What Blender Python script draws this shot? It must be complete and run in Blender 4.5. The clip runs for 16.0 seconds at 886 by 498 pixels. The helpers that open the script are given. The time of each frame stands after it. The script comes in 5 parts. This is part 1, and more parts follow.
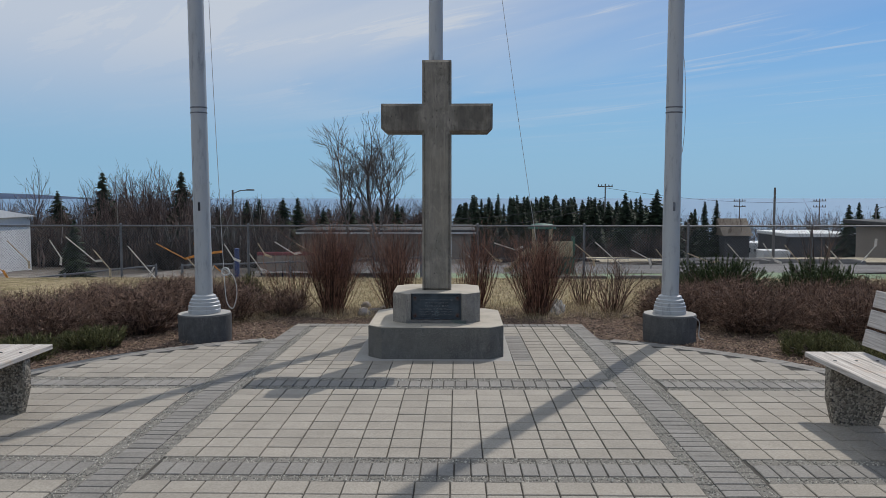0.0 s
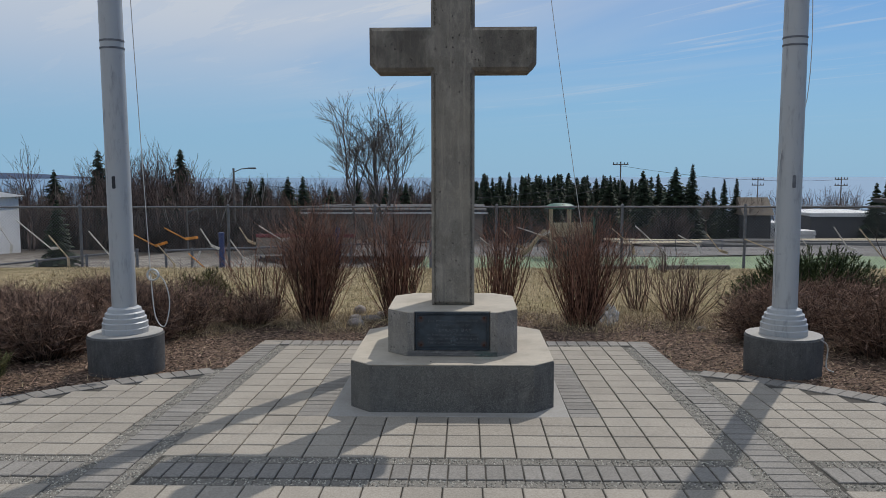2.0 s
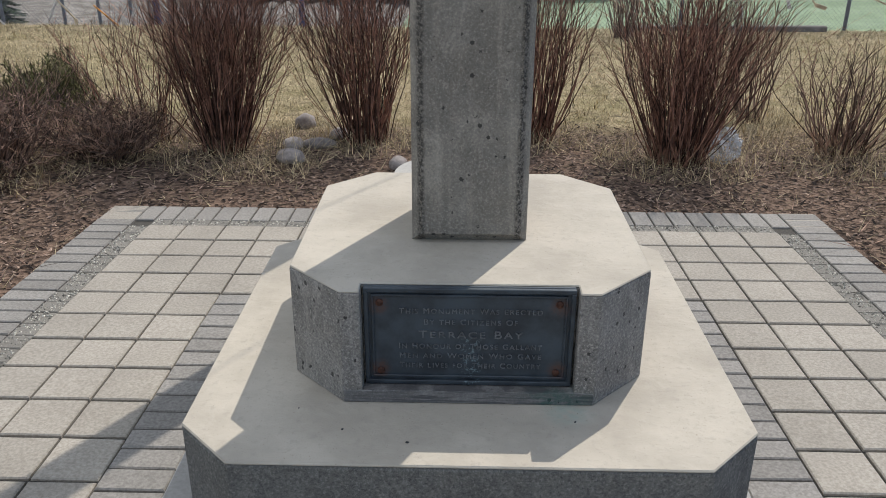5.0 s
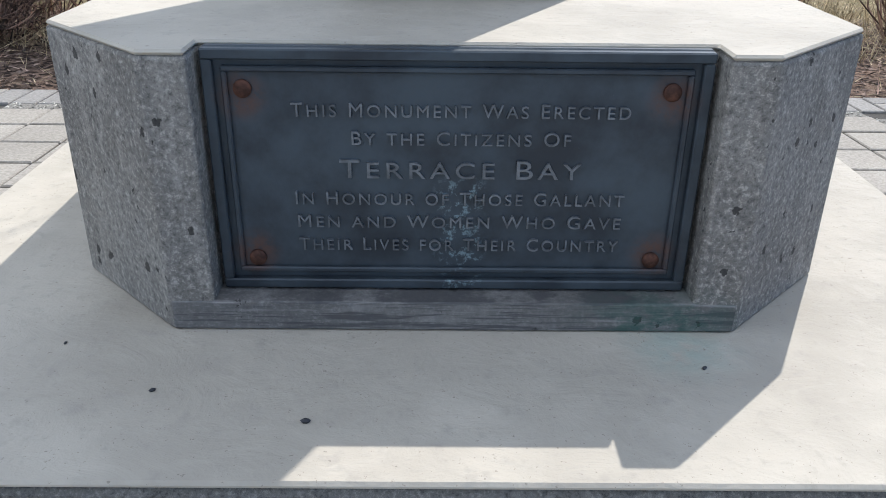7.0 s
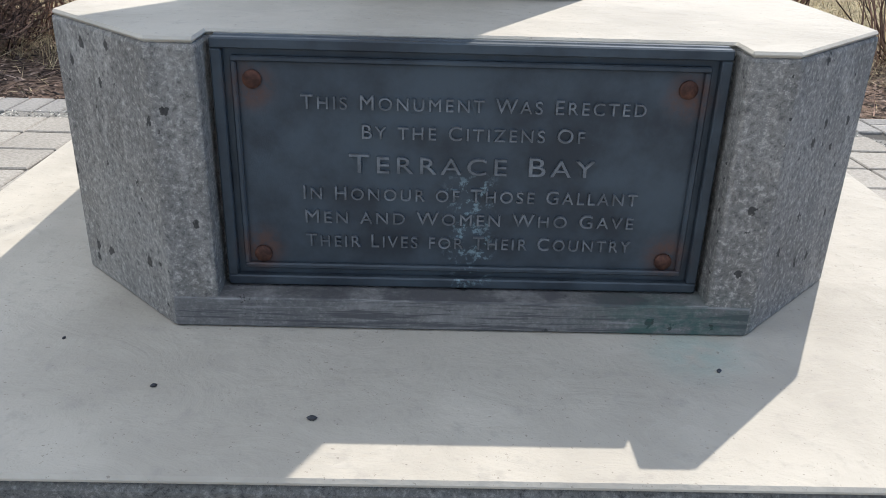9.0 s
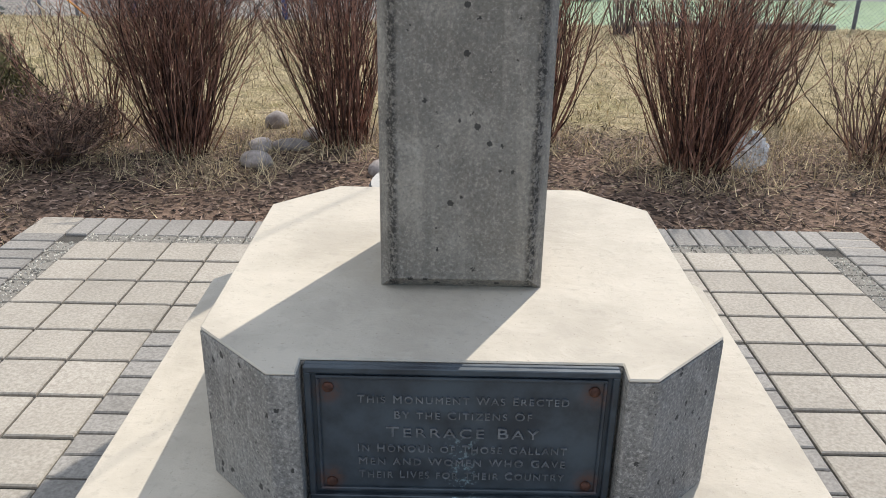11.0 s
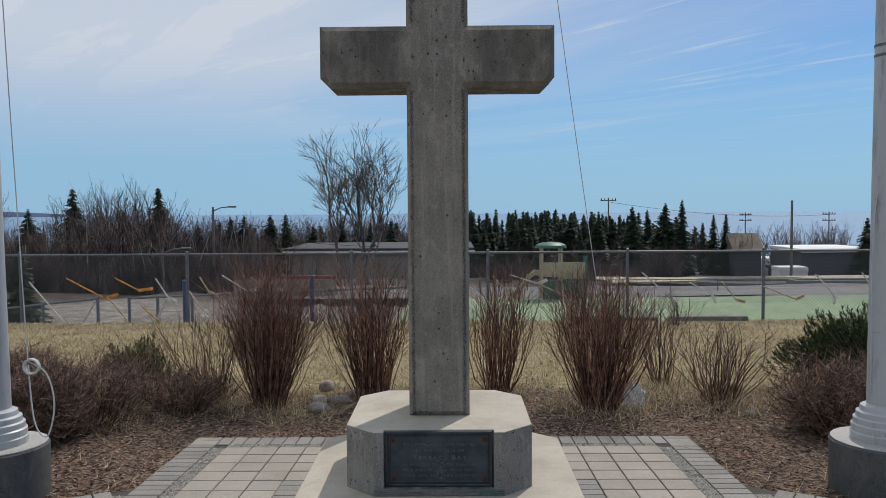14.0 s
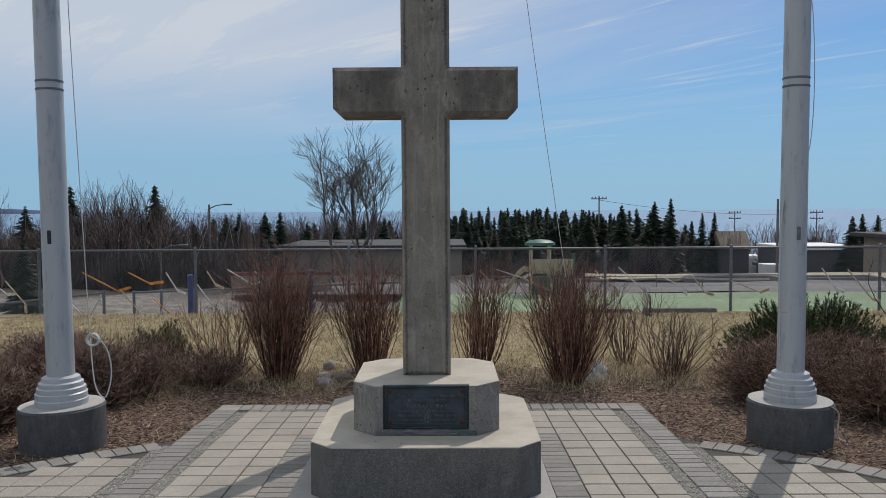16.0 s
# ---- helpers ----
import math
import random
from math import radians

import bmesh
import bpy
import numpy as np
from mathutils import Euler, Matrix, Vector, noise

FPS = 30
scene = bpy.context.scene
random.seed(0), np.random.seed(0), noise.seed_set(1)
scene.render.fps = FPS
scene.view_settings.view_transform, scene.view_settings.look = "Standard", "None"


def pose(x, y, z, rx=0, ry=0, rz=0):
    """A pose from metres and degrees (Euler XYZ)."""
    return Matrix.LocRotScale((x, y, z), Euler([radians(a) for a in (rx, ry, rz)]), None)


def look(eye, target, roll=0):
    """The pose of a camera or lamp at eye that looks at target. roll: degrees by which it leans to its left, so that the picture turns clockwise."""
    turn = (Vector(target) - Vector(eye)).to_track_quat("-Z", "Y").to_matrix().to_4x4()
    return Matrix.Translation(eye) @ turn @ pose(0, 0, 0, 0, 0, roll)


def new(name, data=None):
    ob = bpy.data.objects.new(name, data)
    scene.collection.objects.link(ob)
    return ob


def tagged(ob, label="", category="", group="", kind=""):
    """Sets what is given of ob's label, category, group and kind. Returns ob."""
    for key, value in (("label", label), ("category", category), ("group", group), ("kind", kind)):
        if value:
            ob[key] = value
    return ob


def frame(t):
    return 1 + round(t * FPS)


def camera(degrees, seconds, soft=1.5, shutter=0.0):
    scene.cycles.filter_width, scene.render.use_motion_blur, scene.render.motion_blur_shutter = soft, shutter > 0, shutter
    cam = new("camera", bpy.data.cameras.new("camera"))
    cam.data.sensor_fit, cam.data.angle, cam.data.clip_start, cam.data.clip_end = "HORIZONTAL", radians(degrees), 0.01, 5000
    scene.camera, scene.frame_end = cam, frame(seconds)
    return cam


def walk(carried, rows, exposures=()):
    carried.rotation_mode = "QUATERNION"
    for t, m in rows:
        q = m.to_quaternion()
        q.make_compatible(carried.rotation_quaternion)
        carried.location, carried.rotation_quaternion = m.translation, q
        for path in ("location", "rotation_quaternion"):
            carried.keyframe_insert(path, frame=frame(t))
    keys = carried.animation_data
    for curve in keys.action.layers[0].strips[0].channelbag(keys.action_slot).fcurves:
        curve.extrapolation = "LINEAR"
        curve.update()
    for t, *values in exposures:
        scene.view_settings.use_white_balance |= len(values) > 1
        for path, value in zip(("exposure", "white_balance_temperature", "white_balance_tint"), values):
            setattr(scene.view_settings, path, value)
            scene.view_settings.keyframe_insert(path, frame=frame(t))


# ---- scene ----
cam = camera(56.5, 16.0, soft=0.55)
PATH = [
    (0, (0.216, -0.983, 1.659), (0.182, 1.012, 1.525), 0.0),
    (0.5, (0.16, -0.3, 1.644), (0.098, 1.693, 1.49), -0.1),
    (1, (0.141, 0.419, 1.619), (0.07, 2.41, 1.44), -0.5),
    (1.5, (0.106, 1.162, 1.608), (0.041, 3.152, 1.418), -0.4),
    (2, (0.098, 1.871, 1.584), (0.041, 3.861, 1.4), -0.1),
    (2.5, (0.069, 2.57, 1.597), (0.02, 4.562, 1.426), 0.3),
    (3, (0.048, 3.22, 1.588), (0.013, 5.213, 1.425), 0.4),
    (3.2, (0.063, 3.51, 1.582), (0.027, 5.504, 1.423), 0.3),
    (5.3, (-0.03, 6.001, 1.436), (-0.072, 7.823, 0.613), 0.2),
    (5.5, (-0.028, 6.153, 1.333), (-0.062, 7.995, 0.555), -0.2),
    (6, (-0.014, 6.473, 1.149), (-0.052, 8.295, 0.326), -1.1),
    (6.5, (-0.013, 6.63, 0.945), (-0.037, 8.439, 0.093), -0.7),
    (7, (-0.021, 6.702, 0.801), (-0.004, 8.501, -0.072), 0.7),
    (7.5, (-0.03, 6.713, 0.776), (0.002, 8.516, -0.089), 1.7),
    (8, (-0.039, 6.719, 0.766), (0.0, 8.529, -0.084), 2.1),
    (8.2, (-0.04, 6.716, 0.761), (0.002, 8.538, -0.063), 2.1),
    (10.3, (-0.04, 6.668, 0.932), (-0.018, 8.487, 0.101), 1.0),
    (10.5, (-0.041, 6.612, 1.035), (-0.014, 8.432, 0.206), 0.8),
    (10.8, (-0.031, 6.476, 1.2), (-0.028, 8.3, 0.376), 0.9),
    (11, (-0.024, 6.374, 1.324), (-0.039, 8.213, 0.536), 0.9),
    (11.5, (-0.029, 5.977, 1.479), (-0.049, 7.878, 0.857), 1.3),
    (12, (0.027, 5.5, 1.558), (0.017, 7.466, 1.189), 1.1),
    (12.5, (0.06, 4.998, 1.618), (0.038, 6.98, 1.348), 0.4),
    (13, (0.025, 4.526, 1.668), (-0.002, 6.516, 1.472), 0.1),
    (13.5, (0.085, 4.044, 1.69), (0.044, 6.037, 1.528), 0.0),
    (14, (0.074, 3.615, 1.688), (0.05, 5.612, 1.591), -0.4),
    (14.5, (0.087, 3.241, 1.709), (0.119, 5.24, 1.646), -0.6),
    (15, (0.153, 2.879, 1.7), (0.165, 4.877, 1.626), -0.3),
    (15.5, (0.129, 2.659, 1.706), (0.111, 4.657, 1.618), -0.2),
    (16, (0.127, 2.504, 1.72), (0.12, 4.501, 1.617), -0.3),
]
walk(cam, [(t, look(eye, target, roll)) for t, eye, target, roll in PATH],
     [(0, -0.66, 6500, 10), (3.2, -0.68, 6550, 10), (5.3, -0.06, 6550, 10), (6.0, -0.02, 6400, 10), (7.0, 0.34, 6100, 10), (8.2, 0.42, 6200, 10),
      (10.3, 0.27, 6450, 10), (11.5, 0.24, 6650, 10), (12.2, -0.12, 6650, 10), (13, -0.40, 6600, 10), (16, -0.60, 6600, 10)])


# ---------------------------------------------------------------- world, sun
SUN_AZ, SUN_EL = radians(28.0), radians(50.0)   # azimuth from +y towards +x
sun_data = bpy.data.lights.new("sun", "SUN")
sun_data.energy, sun_data.angle, sun_data.color = 3.95, radians(0.45), (1.0, 0.95, 0.88)
sun = new("sun", sun_data)
sun_dir = Vector((math.sin(SUN_AZ) * math.cos(SUN_EL), math.cos(SUN_AZ) * math.cos(SUN_EL), math.sin(SUN_EL)))
sun.matrix_world = look(sun_dir * 60, (0, 0, 0))

world = bpy.data.worlds.new("world")
scene.world = world
world.use_nodes = True


class Nodes:
    """Short hand for node trees."""

    def __init__(self, tree):
        self.tree = tree
        self.tree.nodes.clear()

    def n(self, kind, **settings):
        node = self.tree.nodes.new(kind)
        for key, value in settings.items():
            if key in node.inputs.keys():
                self.set(node.inputs[key], value)
            else:
                setattr(node, key, value)
        return node

    def set(self, socket, value):
        if isinstance(value, bpy.types.NodeSocket):
            self.tree.links.new(value, socket)
        else:
            socket.default_value = value

    def math(self, op, a, b=0.0, c=0.0, clamp=False):
        node = self.tree.nodes.new("ShaderNodeMath")
        node.operation, node.use_clamp = op, clamp
        for socket, value in zip(node.inputs, (a, b, c)):
            self.set(socket, value)
        return node.outputs[0]

    def mix(self, factor, a, b, blend="MIX"):
        node = self.tree.nodes.new("ShaderNodeMix")
        node.data_type, node.blend_type = "RGBA", blend
        self.set(node.inputs[0], factor)
        self.set(node.inputs[6], a)
        self.set(node.inputs[7], b)
        return node.outputs[2]

    def noise(self, vector, scale, detail=4.0, rough=0.55, distortion=0.0):
        node = self.n("ShaderNodeTexNoise", Scale=scale, Detail=detail, Roughness=rough, Distortion=distortion)
        self.set(node.inputs["Vector"], vector)
        return node.outputs["Fac"]

    def mapped(self, vector, scale=(1, 1, 1), rot=(0, 0, 0), loc=(0, 0, 0)):
        node = self.n("ShaderNodeMapping")
        self.set(node.inputs["Vector"], vector)
        node.inputs["Scale"].default_value, node.inputs["Rotation"].default_value = scale, rot
        node.inputs["Location"].default_value = loc
        return node.outputs[0]

    def ramp(self, value, lo, hi, a=0.0, b=1.0):
        node = self.tree.nodes.new("ShaderNodeMapRange")
        node.interpolation_type = "SMOOTHSTEP"
        for i, v in enumerate((value, lo, hi, a, b)):
            self.set(node.inputs[i], v)
        return node.outputs[0]


w = Nodes(world.node_tree)
sky = w.n("ShaderNodeTexSky", sky_type="NISHITA", sun_disc=False, sun_elevation=SUN_EL, sun_rotation=SUN_AZ,
          air_density=1.0, dust_density=0.15, ozone_density=2.5, altitude=100.0)
direction = w.n("ShaderNodeTexCoord").outputs["Generated"]
split = w.n("ShaderNodeSeparateXYZ")
w.set(split.inputs[0], direction)
height = w.math("MAXIMUM", split.outputs[2], 0.03)
flat = w.n("ShaderNodeCombineXYZ")
w.set(flat.inputs[0], w.math("DIVIDE", split.outputs[0], height))
w.set(flat.inputs[1], w.math("DIVIDE", split.outputs[1], height))
sheet = flat.outputs[0]
# a veil of cirrus, thick to the west, drawn out into streaks to the east
turned = w.mapped(sheet, (1, 1, 1), (0, 0, radians(53)))
veil = w.noise(w.mapped(turned, (0.10, 0.32, 1), (0, 0, 0), (0.3, 1.7, 0)), 1.0, 5, 0.5, 0.5)
streak = w.noise(w.mapped(turned, (0.30, 1.5, 1), (0, 0, 0), (3.1, 0.45, 0)), 1.0, 7, 0.62, 0.7)
west = w.ramp(w.math("ADD", split.outputs[0], w.math("MULTIPLY", split.outputs[2], -1.3)), -0.75, 0.18, 0.50, 0.0)
fade = w.ramp(split.outputs[2], 0.03, 0.2)
cover = w.math("MULTIPLY", w.ramp(w.math("ADD", veil, west), 0.46, 0.88), 0.90)
wisps = w.math("MULTIPLY", w.ramp(streak, 0.53, 0.70), 0.75)
clouds = w.math("MULTIPLY", w.math("ADD", cover, wisps, clamp=True), fade)
haze = w.ramp(split.outputs[2], -0.02, 0.30, 1.0, 0.0)
clear = w.mix(1.0, sky.outputs[0], (0.55, 0.83, 1.14, 1), "MULTIPLY")
clear = w.mix(w.math("MULTIPLY", haze, 0.85), clear, (3.5, 6.3, 9.2, 1))
background = w.n("ShaderNodeBackground", Strength=0.114)
w.set(background.inputs["Color"], w.mix(clouds, clear, (7.35, 8.15, 9.35, 1)))
w.tree.links.new(background.outputs[0], w.n("ShaderNodeOutputWorld").inputs["Surface"])


# ---------------------------------------------------------------- materials
def material(name, build):
    m = bpy.data.materials.new(name)
    m.use_nodes = True
    k = Nodes(m.node_tree)
    shader = k.n("ShaderNodeBsdfPrincipled")
    k.tree.links.new(shader.outputs[0], k.n("ShaderNodeOutputMaterial").inputs["Surface"])
    k.shader = shader
    k.place = k.n("ShaderNodeNewGeometry").outputs["Position"]
    k.object = k.n("ShaderNodeTexCoord").outputs["Object"]
    k.random = k.n("ShaderNodeObjectInfo").outputs["Random"]
    k.island = k.n("ShaderNodeNewGeometry").outputs["Random Per Island"]
    build(k)
    return m


def finish(k, color, rough=0.8, bump=None, strength=0.3, distance=0.01, metal=0.0, specular=0.4):
    k.set(k.shader.inputs["Base Color"], color)
    k.set(k.shader.inputs["Roughness"], rough)
    k.set(k.shader.inputs["Metallic"], metal)
    k.set(k.shader.inputs["Specular IOR Level"], specular)
    if bump is not None:
        b = k.n("ShaderNodeBump", Strength=strength, Distance=distance)
        k.set(b.inputs["Height"], bump)
        k.tree.links.new(b.outputs[0], k.shader.inputs["Normal"])


def speckled(a, b, scale=60.0, rough=0.85, big=4.0, dark=0.75, strength=0.25, spread=0.0, per=None, specular=0.3):
    """Two tones, fine grain over large stains, and a spread of tone from piece to piece."""
    def build(k):
        grain = k.noise(k.place, scale, 6, 0.65)
        stain = k.noise(k.place, big, 4, 0.6)
        c = k.mix(k.ramp(grain, 0.3, 0.7), (*a, 1), (*b, 1))
        c = k.mix(k.ramp(stain, 0.35, 0.7, 0.0, 1.0 - dark), c, (a[0] * 0.5, a[1] * 0.5, a[2] * 0.5, 1))
        if spread:
            source = k.island if per == "island" else k.random
            tone = k.n("ShaderNodeHueSaturation")
            k.set(tone.inputs["Value"], k.ramp(source, 0.0, 1.0, 1.0 - spread, 1.0 + spread))
            k.set(tone.inputs["Color"], c)
            c = tone.outputs[0]
        finish(k, c, rough, grain, strength, 0.004, 0.0, specular)
    return build


def concrete(tone, streaks=0.5, pits=True, stain_at=None, edge=0.0, grained=False, speckle=1.0, amount=0.7):
    """Weathered concrete: clouds, faint board lines, blow holes, and chipped arrises where edge is set."""
    def build(k):
        grain = k.noise(k.place, 150, 8, 0.85)
        cloud = k.noise(k.place, 5, 6, 0.65)
        wide = k.noise(k.place, 1.7, 3, 0.5)
        lines = k.noise(k.mapped(k.place, (30, 30, 1.3)), 1.0, 5, 0.65, 0.4)
        dark = (tone[0] * 0.68, tone[1] * 0.67, tone[2] * 0.66, 1)
        c = k.mix(k.ramp(cloud, 0.3, 0.7), dark, (*tone, 1))
        patch_tone = k.noise(k.mapped(k.place, (16, 16, 7)), 1.0, 6, 0.7, 0.6)
        c = k.mix(k.ramp(patch_tone, 0.50, 0.66, 0, 0.6), c, (tone[0] * 1.5, tone[1] * 1.48, tone[2] * 1.45, 1))
        c = k.mix(k.ramp(patch_tone, 0.34, 0.46, 0.5, 0), c, (tone[0] * 0.6, tone[1] * 0.6, tone[2] * 0.6, 1))
        c = k.mix(k.ramp(wide, 0.4, 0.65, 0, 0.45), c, (tone[0] * 1.3, tone[1] * 1.27, tone[2] * 1.18, 1))
        c = k.mix(k.math("MULTIPLY", k.ramp(lines, 0.48, 0.75), streaks), c, (tone[0] * 1.6, tone[1] * 1.56, tone[2] * 1.48, 1))
        c = k.mix(k.ramp(grain, 0.51, 0.62, 0.0, 0.8 * speckle), c, (tone[0] * 0.30, tone[1] * 0.30, tone[2] * 0.31, 1))
        c = k.mix(k.ramp(grain, 0.40, 0.48, 0.75 * speckle, 0.0), c, (tone[0] * 2.1, tone[1] * 2.05, tone[2] * 1.98, 1))
        bump = k.math("ADD", k.math("MULTIPLY", grain, 0.6), k.math("MULTIPLY", lines, 0.4))
        if grained:
            scratch = k.noise(k.mapped(k.place, (7, 7, 150)), 1.0, 5, 0.7)
            c = k.mix(k.ramp(scratch, 0.48, 0.60, 0, 0.85), c, (tone[0] * 0.4, tone[1] * 0.4, tone[2] * 0.42, 1))
            c = k.mix(k.ramp(scratch, 0.3, 0.42, 0.6, 0), c, (tone[0] * 1.7, tone[1] * 1.68, tone[2] * 1.66, 1))
        if pits:
            for scale, reach, seed in ((9.0, 0.062, 0.0), (21.0, 0.125, 3.0), (44.0, 0.24, 7.0)):
                v = k.n("ShaderNodeTexVoronoi", Scale=scale)
                k.set(v.inputs["Vector"], k.mapped(k.place, (1, 1, 0.85), (0, 0, 0), (seed, seed * 2, 0)))
                pick = k.n("ShaderNodeSeparateColor")
                k.set(pick.inputs[0], v.outputs["Color"])
                size = k.math("MULTIPLY", k.ramp(pick.outputs[0], 1.0 - 0.42 * amount, 1.0), reach)
                hollow = k.math("LESS_THAN", k.math("ADD", v.outputs["Distance"], k.math("MULTIPLY", k.math("SUBTRACT", k.noise(k.place, 230, 3, 0.6), 0.5), 0.45)), size)
                c = k.mix(k.math("MULTIPLY", hollow, 0.82), c, (0.028, 0.026, 0.024, 1))
                bump = k.math("SUBTRACT", bump, hollow)
        if edge:
            split = k.n("ShaderNodeSeparateXYZ")
            k.set(split.inputs[0], k.place)
            off = k.math("ABSOLUTE", k.math("SUBTRACT", k.math("ABSOLUTE", split.outputs[0]), edge))
            crumbs = k.noise(k.place, 130, 6, 0.8)
            chip = k.math("MULTIPLY", k.ramp(off, 0.003, 0.014, 1, 0), k.ramp(crumbs, 0.45, 0.55))
            level = k.math("ABSOLUTE", k.math("SUBTRACT", split.outputs[2], 2.455))
            chip = k.math("MULTIPLY", chip, k.math("GREATER_THAN", level, 0.165))
            sooty = k.math("MULTIPLY", k.math("LESS_THAN", level, 0.17), k.ramp(k.noise(k.mapped(k.place, (5, 5, 3)), 1.0, 5, 0.65), 0.30, 0.62, 0.0, 0.55))
            c = k.mix(k.math("MULTIPLY", sooty, k.ramp(k.math("ABSOLUTE", split.outputs[0]), 0.13, 0.2)), c, (0.055, 0.048, 0.042, 1))
            c = k.mix(k.math("MULTIPLY", chip, 0.85), c, (0.04, 0.036, 0.032, 1))
            bump = k.math("SUBTRACT", bump, chip)
        if stain_at:
            gap = k.n("ShaderNodeVectorMath", operation="DISTANCE")
            k.set(gap.inputs[0], k.mapped(k.place, (0.7, 1, 1.5)))
            gap.inputs[1].default_value = (stain_at[0] * 0.7, stain_at[1], stain_at[2] * 1.5)
            green = k.math("MULTIPLY", k.ramp(gap.outputs["Value"], 0.01, 0.09, 0.75, 0.0), k.ramp(k.noise(k.mapped(k.place, (30, 30, 60)), 1.0, 5, 0.7), 0.35, 0.6))
            c = k.mix(green, c, (0.035, 0.095, 0.075, 1))
        finish(k, c, 0.88, bump, 0.6, 0.004, 0.0, 0.25)
    return build


def cream_coat(k):
    grain = k.noise(k.place, 45, 6, 0.6)
    cloud = k.noise(k.place, 4, 4, 0.6)
    c = k.mix(k.ramp(cloud, 0.3, 0.7), (0.375, 0.335, 0.275, 1), (0.485, 0.435, 0.36, 1))
    c = k.mix(k.ramp(grain, 0.55, 0.72, 0.0, 0.55), c, (0.345, 0.31, 0.262, 1))
    trowel = k.noise(k.mapped(k.place, (11, 15, 11), (0, 0, 0.5)), 1.0, 6, 0.7, 0.8)
    c = k.mix(k.ramp(trowel, 0.52, 0.75, 0.0, 0.35), c, (0.53, 0.48, 0.405, 1))
    c = k.mix(k.ramp(trowel, 0.26, 0.44, 0.35, 0.0), c, (0.33, 0.295, 0.245, 1))
    gap = k.n("ShaderNodeVectorMath", operation="DISTANCE")
    k.set(gap.inputs[0], k.place)
    gap.inputs[1].default_value = (0.245, 7.46, 0.31)
    c = k.mix(k.math("MULTIPLY", k.ramp(gap.outputs["Value"], 0.01, 0.085, 0.42, 0.0), k.ramp(grain, 0.25, 0.6)), c, (0.28, 0.40, 0.35, 1))
    specks = k.noise(k.place, 160, 3, 0.8)
    c = k.mix(k.ramp(specks, 0.64, 0.70, 0.0, 0.75), c, (0.22, 0.19, 0.155, 1))
    finish(k, c, 0.75, k.math("ADD", grain, k.math("MULTIPLY", trowel, 1.5)), 0.45, 0.004, 0.0, 0.3)


def bronze(k):
    """Dark patina with rust round the screws and pale bloom where water has run."""
    cloud = k.noise(k.place, 14, 5, 0.6)
    spots = k.noise(k.place, 70, 6, 0.75)
    c = k.mix(k.ramp(cloud, 0.3, 0.7), (0.026, 0.033, 0.042, 1), (0.062, 0.078, 0.092, 1))
    xyz = k.n("ShaderNodeSeparateXYZ")
    k.set(xyz.inputs[0], k.place)
    off_x = k.math("ABSOLUTE", k.math("SUBTRACT", k.math("ABSOLUTE", xyz.outputs[0]), 0.221))
    off_z = k.math("SUBTRACT", k.math("ABSOLUTE", k.math("SUBTRACT", xyz.outputs[2], 0.484)), 0.088)
    reach = k.math("SQRT", k.math("ADD", k.math("MULTIPLY", off_x, off_x), k.math("MULTIPLY", off_z, off_z)))
    stain = k.math("MULTIPLY", k.ramp(reach, 0.006, 0.034, 0.85, 0.0), k.ramp(k.noise(k.place, 55, 5, 0.7), 0.30, 0.6))
    c = k.mix(stain, c, (0.105, 0.050, 0.034, 1))
    run = k.math("ABSOLUTE", k.math("SUBTRACT", xyz.outputs[0], 0.005))
    bloom = k.math("MULTIPLY", k.ramp(run, 0.01, 0.035, 1.0, 0.0), k.ramp(xyz.outputs[2], 0.47, 0.49, 1.0, 0.0))
    c = k.mix(k.math("MULTIPLY", bloom, k.ramp(spots, 0.52, 0.62, 0, 0.7)), c, (0.24, 0.33, 0.36, 1))
    c = k.mix(k.ramp(spots, 0.69, 0.75, 0, 0.5), c, (0.20, 0.26, 0.27, 1))
    finish(k, c, k.ramp(cloud, 0.3, 0.7, 0.40, 0.6), spots, 0.25, 0.002, 0.3, 0.5)


def bark(a, b, scale=30.0, spread=0.3):
    def build(k):
        grain = k.noise(k.place, scale, 4, 0.6)
        c = k.mix(k.ramp(grain, 0.3, 0.7), (*a, 1), (*b, 1))
        tone = k.n("ShaderNodeHueSaturation")
        k.set(tone.inputs["Value"], k.ramp(k.island, 0, 1, 1 - spread, 1 + spread))
        k.set(tone.inputs["Color"], c)
        finish(k, tone.outputs[0], 0.75, None, 0, 0, 0, 0.3)
    return build


def plain(color, rough=0.5, metal=0.0, scale=25.0, vary=0.2, specular=0.4):
    def build(k):
        grain = k.noise(k.place, scale, 5, 0.6)
        c = k.mix(k.ramp(grain, 0.35, 0.7), (*[v * (1 - vary) for v in color], 1), (*[min(1, v * (1 + vary)) for v in color], 1))
        finish(k, c, rough, grain, 0.1, 0.003, metal, specular)
    return build


def white_pole(k):
    scuff = k.noise(k.mapped(k.place, (14, 14, 3)), 1.0, 6, 0.7)
    smear = k.noise(k.mapped(k.place, (6, 6, 22)), 1.0, 5, 0.7)
    c = k.mix(k.ramp(scuff, 0.5, 0.75), (0.43, 0.44, 0.45, 1), (0.24, 0.25, 0.265, 1))
    c = k.mix(k.ramp(smear, 0.66, 0.76, 0, 0.8), c, (0.10, 0.11, 0.13, 1))
    finish(k, c, 0.45, scuff, 0.1, 0.003, 0.1, 0.5)


